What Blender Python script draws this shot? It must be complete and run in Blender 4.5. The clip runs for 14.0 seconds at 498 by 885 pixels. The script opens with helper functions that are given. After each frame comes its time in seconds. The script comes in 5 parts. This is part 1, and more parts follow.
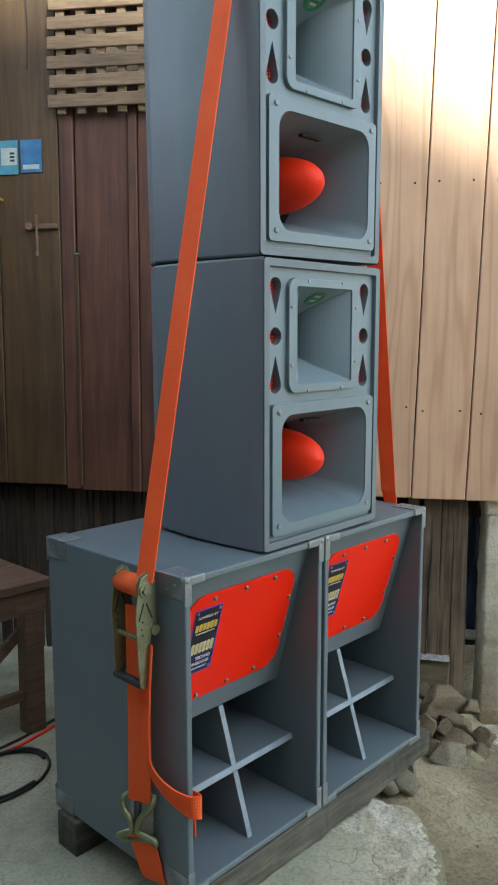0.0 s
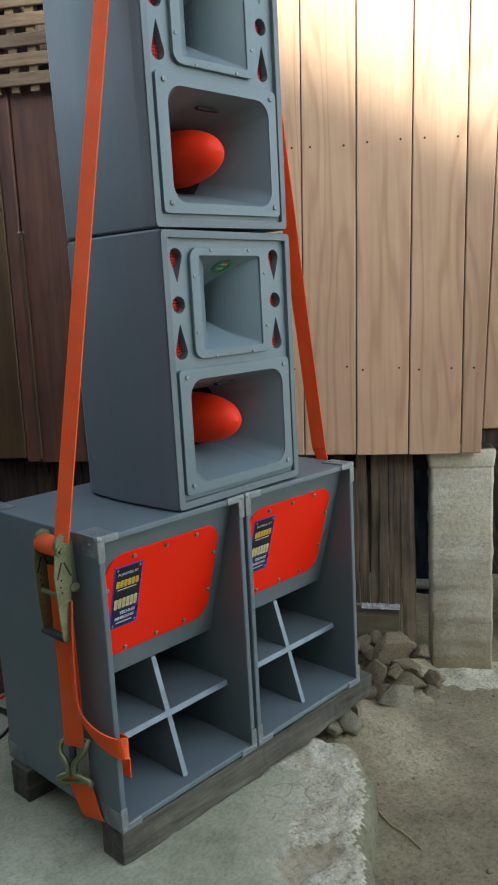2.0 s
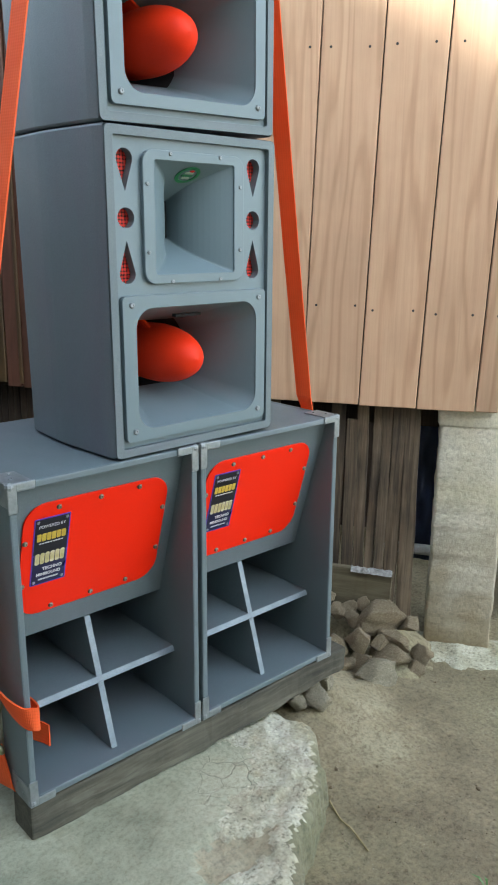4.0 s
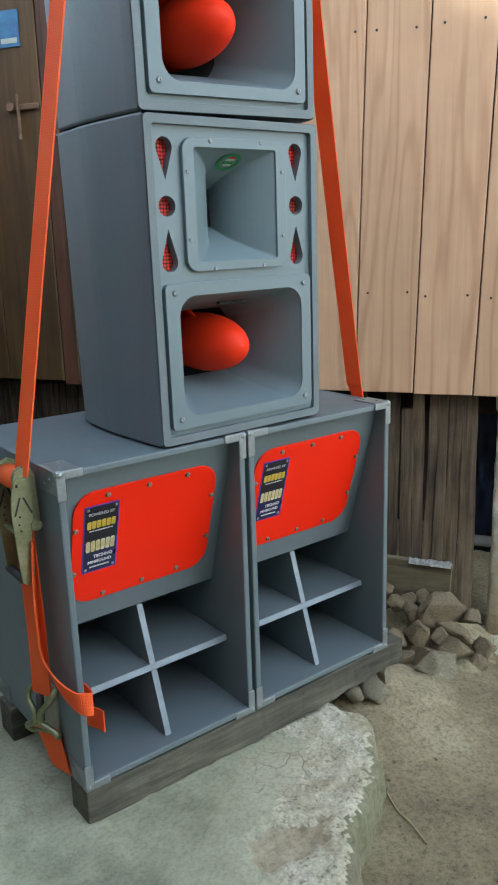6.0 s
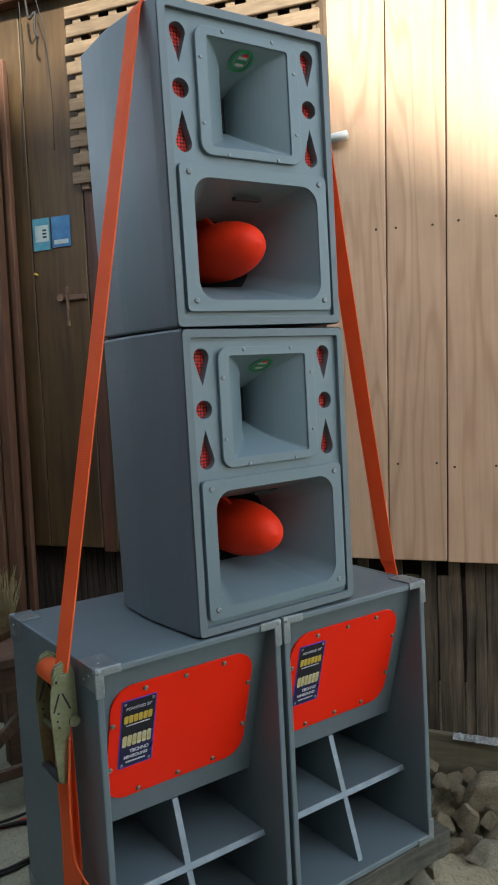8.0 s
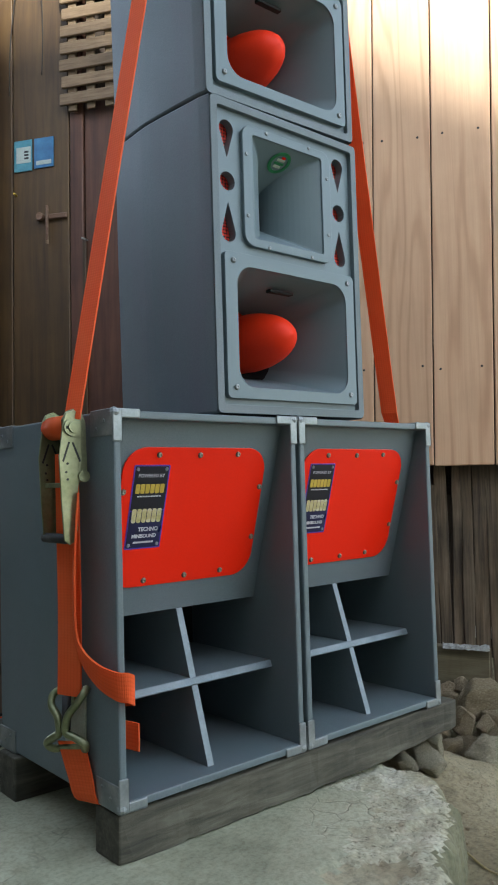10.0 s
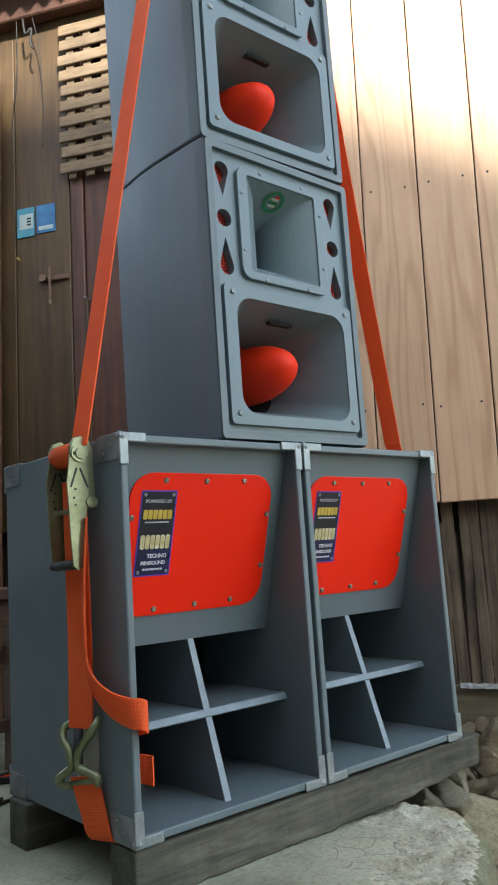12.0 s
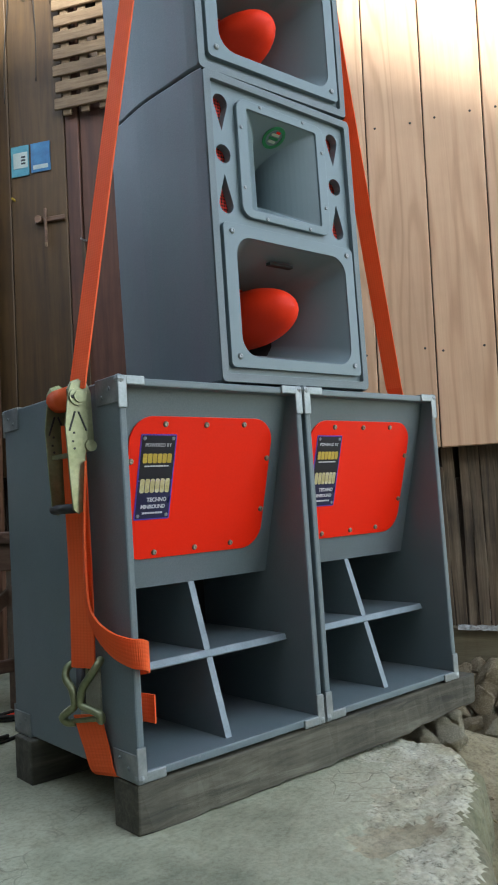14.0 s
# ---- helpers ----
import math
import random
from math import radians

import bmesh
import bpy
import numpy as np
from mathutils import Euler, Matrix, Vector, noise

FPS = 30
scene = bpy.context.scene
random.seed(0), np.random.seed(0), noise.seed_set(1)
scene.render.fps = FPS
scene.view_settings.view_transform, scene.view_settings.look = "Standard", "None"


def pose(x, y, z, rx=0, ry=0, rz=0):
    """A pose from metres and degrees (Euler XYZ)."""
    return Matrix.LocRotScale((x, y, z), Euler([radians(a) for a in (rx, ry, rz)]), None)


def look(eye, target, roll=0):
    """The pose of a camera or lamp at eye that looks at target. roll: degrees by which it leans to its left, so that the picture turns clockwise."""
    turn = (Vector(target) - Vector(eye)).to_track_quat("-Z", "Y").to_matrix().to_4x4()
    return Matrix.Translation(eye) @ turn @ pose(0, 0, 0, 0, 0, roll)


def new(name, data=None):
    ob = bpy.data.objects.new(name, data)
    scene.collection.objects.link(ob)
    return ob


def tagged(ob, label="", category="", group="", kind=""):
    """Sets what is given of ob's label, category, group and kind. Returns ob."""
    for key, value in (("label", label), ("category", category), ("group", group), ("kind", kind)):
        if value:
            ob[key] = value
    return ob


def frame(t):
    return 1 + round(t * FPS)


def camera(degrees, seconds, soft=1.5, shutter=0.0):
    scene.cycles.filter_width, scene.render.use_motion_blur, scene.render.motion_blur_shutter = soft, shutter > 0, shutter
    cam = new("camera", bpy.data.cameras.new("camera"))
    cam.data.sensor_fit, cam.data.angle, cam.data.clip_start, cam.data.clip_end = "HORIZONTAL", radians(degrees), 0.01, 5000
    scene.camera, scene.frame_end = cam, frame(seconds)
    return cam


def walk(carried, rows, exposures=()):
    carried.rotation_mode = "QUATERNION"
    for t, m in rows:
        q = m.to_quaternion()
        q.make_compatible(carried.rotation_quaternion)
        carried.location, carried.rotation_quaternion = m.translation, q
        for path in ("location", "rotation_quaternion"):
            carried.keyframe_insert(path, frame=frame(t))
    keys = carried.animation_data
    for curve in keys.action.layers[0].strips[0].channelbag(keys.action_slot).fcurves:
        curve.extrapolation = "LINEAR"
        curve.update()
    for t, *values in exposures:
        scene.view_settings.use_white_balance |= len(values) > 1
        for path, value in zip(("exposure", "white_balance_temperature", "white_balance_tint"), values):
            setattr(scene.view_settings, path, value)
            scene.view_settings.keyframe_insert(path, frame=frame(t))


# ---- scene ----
cam = camera(35.9, 14.0, soft=1.9)
PATH = [
    (0, (-1.582, -1.216, 1.36), (-0.139, 0.147, 1.117), 0.2),
    (0.5, (-1.508, -1.286, 1.359), (-0.097, 0.106, 1.088), -0.8),
    (1, (-1.481, -1.394, 1.363), (-0.038, -0.041, 1.062), -3.3),
    (1.5, (-1.491, -1.429, 1.378), (-0.015, -0.108, 1.102), -3.9),
    (2, (-1.486, -1.462, 1.354), (-0.067, -0.09, 1.029), -2.7),
    (2.5, (-1.418, -1.485, 1.349), (-0.06, -0.069, 0.96), -1.7),
    (3, (-1.286, -1.411, 1.362), (0.046, 0.001, 0.878), 0.0),
    (5.5, (-1.088, -1.437, 1.279), (0.156, 0.05, 0.786), 0.2),
    (6, (-1.1, -1.443, 1.297), (0.078, 0.098, 0.808), -1.5),
    (6.5, (-1.077, -1.452, 1.366), (0.04, 0.119, 0.835), -2.4),
    (7, (-1.1, -1.483, 1.439), (0.152, 0.058, 1.198), -4.0),
    (7.5, (-1.113, -1.481, 1.458), (0.074, 0.123, 1.328), -3.1),
    (8, (-1.118, -1.479, 1.43), (0.03, 0.154, 1.293), -2.6),
    (10.5, (-1.282, -1.263, 0.618), (0.029, 0.224, 0.885), -2.4),
    (11, (-1.288, -1.283, 0.611), (-0.034, 0.226, 1.002), -3.9),
    (11.5, (-1.281, -1.28, 0.608), (-0.013, 0.217, 0.998), -3.4),
    (12, (-1.265, -1.28, 0.598), (0.022, 0.219, 0.904), -3.4),
    (12.5, (-1.261, -1.272, 0.593), (0.034, 0.227, 0.865), -3.4),
    (13, (-1.259, -1.275, 0.595), (0.035, 0.233, 0.828), -3.4),
    (13.5, (-1.256, -1.271, 0.594), (0.035, 0.245, 0.787), -3.4),
    (14, (-1.255, -1.27, 0.593), (0.036, 0.249, 0.762), -3.4),
]
walk(cam, [(t, look(eye, target, roll)) for t, eye, target, roll in PATH],
     exposures=[(0, 2.50, 6500, 5), (0.4, 2.80, 6500, 5), (0.8, 2.72, 6500, 5), (1.5, 2.20, 6500, 5), (2.0, 2.25, 6500, 5), (3.0, 2.85, 6500, 5), (5.5, 2.70, 6500, 5), (6.0, 2.65, 6500, 5), (6.6, 2.80, 6500, 5), (7.0, 2.25, 6500, 5), (7.4, 2.08, 6500, 5), (8.2, 2.08, 6500, 5), (10.5, 2.40, 6500, 5), (14, 2.50, 6500, 5)])

# ---------------------------------------------------------------- light
SUN_EL, SUN_SIDE = radians(27), radians(32)
world = bpy.data.worlds.new("sky")
scene.world = world
world.use_nodes = True
wn = world.node_tree
sky = wn.nodes.new("ShaderNodeTexSky")
sky.sky_type, sky.sun_disc = "NISHITA", False
# the wall of the house runs along ALONG; OUT points from it to the yard
ALONG = Vector((0.567, -0.824, 0)).normalized()
OUT = Vector((ALONG.y, -ALONG.x, 0))
to_sun = (OUT * math.cos(SUN_SIDE) + ALONG * math.sin(SUN_SIDE)) * math.cos(SUN_EL) + Vector((0, 0, math.sin(SUN_EL)))
sky.sun_elevation, sky.sun_rotation = SUN_EL, math.atan2(to_sun.x, to_sun.y)
haze = wn.nodes.new("ShaderNodeHueSaturation")
haze.inputs["Saturation"].default_value = 0.6
wn.links.new(sky.outputs[0], haze.inputs["Color"])
wn.links.new(haze.outputs[0], wn.nodes["Background"].inputs[0])
wn.nodes["Background"].inputs[1].default_value = 0.15
sun = new("sun", bpy.data.lights.new("sun", "SUN"))
sun.data.energy, sun.data.angle, sun.data.color = 3.0, radians(2.8), (1.0, 0.97, 0.92)
sun.matrix_world = look(to_sun * 20, (0, 0, 0))


# ---------------------------------------------------------------- materials
def mat(name, rough=0.6, metal=0.0):
    m = bpy.data.materials.new(name)
    m.use_nodes = True
    b = m.node_tree.nodes["Principled BSDF"]
    b.inputs["Roughness"].default_value, b.inputs["Metallic"].default_value = rough, metal
    return m, m.node_tree.nodes, m.node_tree.links, b


def tex_noise(n, l, co, scale, detail=4, rough=0.55, dist=0.0):
    t = n.new("ShaderNodeTexNoise")
    t.inputs["Scale"].default_value, t.inputs["Detail"].default_value = scale, detail
    t.inputs["Roughness"].default_value, t.inputs["Distortion"].default_value = rough, dist
    l.new(co, t.inputs["Vector"])
    return t.outputs["Fac"]


def ramp(n, l, fac, stops):
    r = n.new("ShaderNodeValToRGB")
    e = r.color_ramp.elements
    while len(e) < len(stops):
        e.new(0.5)
    for k, (p, c) in zip(e, stops):
        k.position, k.color = p, (*c, 1) if len(c) == 3 else c
    l.new(fac, r.inputs[0])
    return r.outputs[0]


def mix(n, l, fac, a, b, mode="MIX"):
    m = n.new("ShaderNodeMix")
    m.data_type, m.blend_type = "RGBA", mode
    for sock, v in ((m.inputs[0], fac), (m.inputs[6], a), (m.inputs[7], b)):
        if hasattr(v, "links"):
            l.new(v, sock)
        else:
            sock.default_value = v if isinstance(v, float) else (*v, 1)
    return m.outputs[2]


def bump(n, l, b, height, strength, dist):
    k = n.new("ShaderNodeBump")
    k.inputs["Strength"].default_value, k.inputs["Distance"].default_value = strength, dist
    l.new(height, k.inputs["Height"])
    l.new(k.outputs[0], b.inputs["Normal"])


def coords(n, l, scale=(1, 1, 1), rand=False):
    c = n.new("ShaderNodeTexCoord").outputs["Object"]
    if rand:
        o = n.new("ShaderNodeObjectInfo").outputs["Random"]
        v = n.new("ShaderNodeVectorMath")
        v.operation = "MULTIPLY_ADD"
        l.new(o, v.inputs[0])
        v.inputs[1].default_value = (17.0, 31.0, 23.0)
        l.new(c, v.inputs[2])
        c = v.outputs[0]
    p = n.new("ShaderNodeMapping")
    p.inputs["Scale"].default_value = scale
    l.new(c, p.inputs[0])
    return p.outputs[0]


def spotted(name, base, dark, light, rough=0.6, scale=3.0, fine=300.0, fine_amt=0.25, bump_s=0.3, bump_d=0.001, metal=0.0, rand=False):
    """A surface with broad stains and fine grain."""
    m, n, l, b = mat(name, rough, metal)
    c = coords(n, l, rand=rand)
    col = ramp(n, l, tex_noise(n, l, c, scale, 5, 0.6), [(0.3, dark), (0.5, base), (0.72, light)])
    f = tex_noise(n, l, c, fine, 2)
    g = ramp(n, l, f, [(0.3, (1 - fine_amt,) * 3), (0.7, (1.0, 1.0, 1.0))])
    l.new(mix(n, l, 1.0, col, g, "MULTIPLY"), b.inputs["Base Color"])
    r = n.new("ShaderNodeMapRange")
    r.inputs[3].default_value, r.inputs[4].default_value = rough - 0.1, min(1.0, rough + 0.12)
    l.new(tex_noise(n, l, c, scale * 4, 4), r.inputs[0])
    l.new(r.outputs[0], b.inputs["Roughness"])
    bump(n, l, b, f, bump_s, bump_d)
    return m


def wood(name, dark, base, light, grain=(26, 26, 1.3), rough=0.6, dirt=0.0, rings=0.5, bump_d=0.001):
    """Boards with the grain along their own z."""
    m, n, l, b = mat(name, rough)
    c = coords(n, l, grain, True)
    c1 = coords(n, l, (5.5, 5.5, 0.5), True)
    c0 = coords(n, l, (1, 1, 1), True)
    g = tex_noise(n, l, c, 1.6, 8, 0.65, 0.6)
    low = tex_noise(n, l, c1, 1.0, 2, 0.4)
    mul = n.new("ShaderNodeMath")
    mul.operation = "MULTIPLY"
    l.new(low, mul.inputs[0])
    mul.inputs[1].default_value = 75.0
    ring = n.new("ShaderNodeMath")
    ring.operation = "SINE"
    l.new(mul.outputs[0], ring.inputs[0])
    col = ramp(n, l, g, [(0.28, dark), (0.5, base), (0.75, light)])
    col = mix(n, l, rings, col, ramp(n, l, ring.outputs[0], [(0.0, (1, 1, 1)), (0.6, (0.9, 0.86, 0.82)), (0.95, (0.7, 0.62, 0.55))]), "MULTIPLY")
    stain = ramp(n, l, tex_noise(n, l, c0, 2.2, 5, 0.6), [(0.35, (1 - dirt,) * 3), (0.62, (1, 1, 1))])
    col = mix(n, l, 1.0, col, stain, "MULTIPLY")
    hsv = n.new("ShaderNodeHueSaturation")
    mr = n.new("ShaderNodeMapRange")
    mr.inputs[3].default_value, mr.inputs[4].default_value = 0.88, 1.1
    l.new(n.new("ShaderNodeObjectInfo").outputs["Random"], mr.inputs[0])
    l.new(mr.outputs[0], hsv.inputs["Value"])
    l.new(col, hsv.inputs["Color"])
    l.new(hsv.outputs[0], b.inputs["Base Color"])
    bump(n, l, b, g, 0.5, bump_d)
    return m


def cabinet_paint(name, mauve):
    """Rolled grey paint: orange-peel grain, broad blue to mauve drift, chalky scuffs."""
    m, n, l, b = mat(name, 0.5)
    c = coords(n, l, rand=True)
    up = coords(n, l, (7, 7, 0.9), True)
    col = ramp(n, l, tex_noise(n, l, c, 2.3, 5, 0.6), [(0.32, (0.116, 0.152, 0.160)), (0.5, (0.125, 0.162, 0.172)), (0.7, (0.139, 0.169, 0.186))])
    col = mix(n, l, ramp(n, l, tex_noise(n, l, up, 1.0, 4, 0.6), [(0.42, (0, 0, 0)), (0.72, (mauve,) * 3)]), col, (0.132, 0.124, 0.156))
    f = tex_noise(n, l, c, 330, 3, 0.6)
    g = ramp(n, l, f, [(0.3, (0.82, 0.82, 0.82)), (0.7, (1.0, 1.0, 1.0))])
    col = mix(n, l, 1.0, col, g, "MULTIPLY")
    scuff = ramp(n, l, tex_noise(n, l, c, 38, 6, 0.75), [(0.66, (0, 0, 0)), (0.74, (0.45, 0.45, 0.45))])
    col = mix(n, l, scuff, col, (0.24, 0.26, 0.27))
    l.new(col, b.inputs["Base Color"])
    r = n.new("ShaderNodeMapRange")
    r.inputs[3].default_value, r.inputs[4].default_value = 0.36, 0.62
    l.new(tex_noise(n, l, c, 6, 4), r.inputs[0])
    l.new(r.outputs[0], b.inputs["Roughness"])
    bump(n, l, b, f, 0.45, 0.0009)
    return m


GREY = cabinet_paint("grey textured cabinet paint", 0.2)
GREY_MAUVE = cabinet_paint("grey textured paint with a mauve drift", 0.75)
PALE_EDGE = spotted("rubbed pale grey paint edge", (0.19, 0.235, 0.262), (0.155, 0.195, 0.22), (0.25, 0.295, 0.32), 0.45, 18, 300, 0.2, 0.3, 0.001)
GREY_PLASTIC = spotted("grey satin horn plastic", (0.134, 0.182, 0.200), (0.124, 0.170, 0.187), (0.144, 0.194, 0.213), 0.42, 4, 500, 0.06, 0.1, 0.0005)
RED = spotted("glossy red plate", (0.84, 0.018, 0.003), (0.81, 0.016, 0.003), (0.86, 0.02, 0.004), 0.34, 3, 200, 0.04, 0.03, 0.0004)
PLUG = spotted("orange moulded plastic", (0.84, 0.032, 0.004), (0.81, 0.029, 0.004), (0.86, 0.036, 0.005), 0.55, 6, 300, 0.05, 0.06, 0.0004)
STEEL = spotted("dull galvanised corner steel", (0.25, 0.275, 0.28), (0.16, 0.185, 0.19), (0.36, 0.38, 0.38), 0.45, 14, 160, 0.15, 0.15, 0.0005, 0.6)
ZINC = spotted("yellow zinc plated steel", (0.27, 0.285, 0.16), (0.18, 0.2, 0.1), (0.36, 0.37, 0.23), 0.42, 9, 120, 0.2, 0.15, 0.0005, 0.7)
OLIVE = spotted("dull olive primer", (0.3, 0.3, 0.22), (0.22, 0.22, 0.15), (0.38, 0.38, 0.3), 0.5, 20)
SCREW = spotted("screw steel", (0.26, 0.23, 0.18), (0.17, 0.15, 0.12), (0.36, 0.33, 0.27), 0.45, 60, 300, 0.2, 0.1, 0.0003, 0.9)
RUBBER = spotted("black rubber grip", (0.02, 0.02, 0.02), (0.014, 0.014, 0.014), (0.03, 0.03, 0.03), 0.6, 20, 300, 0.2)
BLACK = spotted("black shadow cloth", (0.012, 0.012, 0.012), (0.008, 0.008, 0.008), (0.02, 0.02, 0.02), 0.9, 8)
CABLE = spotted("black cable", (0.016, 0.014, 0.012), (0.01, 0.009, 0.008), (0.024, 0.021, 0.018), 0.7, 10)
NAVY = spotted("navy printed label", (0.012, 0.014, 0.06), (0.01, 0.012, 0.05), (0.014, 0.016, 0.075), 0.3, 8)
INK = spotted("black printed label", (0.012, 0.013, 0.02), (0.01, 0.01, 0.016), (0.016, 0.016, 0.025), 0.3, 8)
GOLD = spotted("gold print", (0.6, 0.42, 0.06), (0.5, 0.33, 0.04), (0.72, 0.55, 0.12), 0.4, 30)
PALE_GOLD = spotted("pale gold print", (0.6, 0.52, 0.27), (0.46, 0.36, 0.12), (0.7, 0.66, 0.5), 0.4, 60)
SILVER = spotted("silver print", (0.6, 0.6, 0.62), (0.5, 0.5, 0.52), (0.72, 0.72, 0.74), 0.4, 30)
PURPLE = spotted("purple print border", (0.12, 0.05, 0.4), (0.1, 0.04, 0.34), (0.15, 0.06, 0.46), 0.3, 8)
GREEN = spotted("green sticker print", (0.02, 0.2, 0.07), (0.015, 0.16, 0.05), (0.03, 0.25, 0.09), 0.4, 30)
CREAM = spotted("cream sticker print", (0.45, 0.5, 0.4), (0.4, 0.45, 0.35), (0.5, 0.55, 0.45), 0.4, 30)
PLANK = wood("pale varnished wall boards", (0.46, 0.29, 0.18), (0.52, 0.335, 0.21), (0.56, 0.375, 0.24), (38, 38, 1.3), 0.5, 0.14, 0.5)
DOOR_WOOD = wood("brown plywood door boards", (0.044, 0.022, 0.0055), (0.073, 0.038, 0.010), (0.102, 0.058, 0.017), (22, 22, 1.2), 0.6, 0.35, 0.3)
RED_WOOD = wood("dark red-brown timber", (0.06, 0.022, 0.011), (0.1, 0.037, 0.02), (0.14, 0.058, 0.032), (24, 24, 1.3), 0.6, 0.4, 0.3)
LUMBER = wood("reddish stored lumber", (0.07, 0.03, 0.013), (0.12, 0.051, 0.024), (0.17, 0.08, 0.042), (24, 24, 1.2), 0.65, 0.35, 0.3)
LATTICE = wood("weathered lattice laths", (0.13, 0.082, 0.043), (0.195, 0.13, 0.074), (0.26, 0.187, 0.115), (5, 60, 60), 0.7, 0.35, 0.1)
OLD = wood("weathered grey-brown split boards", (0.03, 0.021, 0.013), (0.115, 0.084, 0.052), (0.22, 0.168, 0.112), (45, 45, 1.6), 0.85, 0.6, 0.5, 0.004)
BEAM = wood("damp grey timber", (0.036, 0.033, 0.024), (0.088, 0.081, 0.058), (0.165, 0.155, 0.115), (3.0, 34, 34), 0.8, 0.5, 0.0, 0.004)
SILL = wood("olive-brown old plank", (0.075, 0.062, 0.034), (0.125, 0.104, 0.06), (0.175, 0.15, 0.095), (2, 30, 30), 0.8, 0.3, 0.2)
BENCH = wood("dark bench wood", (0.07, 0.035, 0.02), (0.13, 0.07, 0.042), (0.2, 0.12, 0.075), (3, 30, 30), 0.65, 0.4, 0.2)
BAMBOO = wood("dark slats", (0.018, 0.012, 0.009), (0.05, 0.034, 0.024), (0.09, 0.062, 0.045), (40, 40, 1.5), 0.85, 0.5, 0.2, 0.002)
ROOFING = spotted("old corrugated roofing", (0.2, 0.2, 0.19), (0.12, 0.115, 0.105), (0.28, 0.28, 0.27), 0.55, 4, 60, 0.3, 0.2, 0.001, 0.3)
BLUE = spotted("blue printed sticker", (0.03, 0.15, 0.32), (0.02, 0.1, 0.24), (0.05, 0.22, 0.42), 0.4, 18)
TEAL = spotted("light blue printed sticker", (0.06, 0.27, 0.36), (0.05, 0.22, 0.3), (0.09, 0.34, 0.43), 0.4, 18)
PAPER = spotted("pale printed paper", (0.42, 0.5, 0.48), (0.36, 0.44, 0.42), (0.5, 0.58, 0.56), 0.6, 20)
PVC = spotted("white pvc", (0.72, 0.72, 0.7), (0.6, 0.6, 0.57), (0.78, 0.78, 0.76), 0.4, 12)
TARP = spotted("dark blue tarpaulin", (0.02, 0.035, 0.09), (0.012, 0.02, 0.05), (0.035, 0.06, 0.14), 0.5, 6)
LEAF = spotted("green leaves", (0.07, 0.17, 0.035), (0.04, 0.11, 0.02), (0.11, 0.24, 0.06), 0.5, 6)
PLASTER = spotted("grey plaster", (0.2, 0.19, 0.17), (0.15, 0.145, 0.13), (0.24, 0.23, 0.21), 0.85, 1.2, 80, 0.1, 0.3, 0.002)
FILM = spotted("dusty clear plastic", (0.2, 0.2, 0.18), (0.1, 0.095, 0.08), (0.34, 0.34, 0.32), 0.3, 60)
STRAW = spotted("dry straw", (0.30, 0.24, 0.11), (0.2, 0.15, 0.06), (0.4, 0.33, 0.17), 0.8, 20)


def webbing():
    m, n, l, b = mat("orange webbing", 0.6)
    uv = n.new("ShaderNodeUVMap").outputs[0]
    w = n.new("ShaderNodeTexWave")
    w.wave_type, w.bands_direction = "BANDS", "X"
    w.inputs["Scale"].default_value, w.inputs["Distortion"].default_value = 2.2, 0.3
    l.new(uv, w.inputs["Vector"])
    w2 = n.new("ShaderNodeTexWave")
    w2.wave_type, w2.bands_direction = "BANDS", "Y"
    w2.inputs["Scale"].default_value = 55.0
    l.new(uv, w2.inputs["Vector"])
    c = coords(n, l)
    col = ramp(n, l, tex_noise(n, l, c, 9, 4), [(0.3, (0.93, 0.15, 0.04)), (0.6, (0.95, 0.175, 0.05)), (0.8, (0.97, 0.2, 0.065))])
    col = mix(n, l, 0.2, col, ramp(n, l, w.outputs["Fac"], [(0.0, (0.72, 0.6, 0.55)), (0.35, (1, 1, 1))]), "MULTIPLY")
    l.new(col, b.inputs["Base Color"])
    add = n.new("ShaderNodeMath")
    l.new(w.outputs["Fac"], add.inputs[0])
    l.new(w2.outputs["Fac"], add.inputs[1])
    bump(n, l, b, add.outputs[0], 0.3, 0.0008)
    b.inputs["Specular IOR Level"].default_value = 0.2
    tr = n.new("ShaderNodeBsdfTranslucent")
    l.new(col, tr.inputs["Color"])
    ms = n.new("ShaderNodeMixShader")
    ms.inputs[0].default_value = 0.35
    l.new(b.outputs[0], ms.inputs[1])
    l.new(tr.outputs[0], ms.inputs[2])
    l.new(ms.outputs[0], n["Material Output"].inputs["Surface"])
    return m


def grille():
    m, n, l, b = mat("red grille cloth behind black mesh", 0.7)
    c = coords(n, l)
    v = n.new("ShaderNodeTexVoronoi")
    v.inputs["Scale"].default_value = 130.0
    v.inputs["Randomness"].default_value = 0.15
    l.new(c, v.inputs["Vector"])
    l.new(ramp(n, l, v.outputs["Distance"], [(0.40, (0.7, 0.035, 0.02)), (0.5, (0.03, 0.008, 0.008))]), b.inputs["Base Color"])
    return m


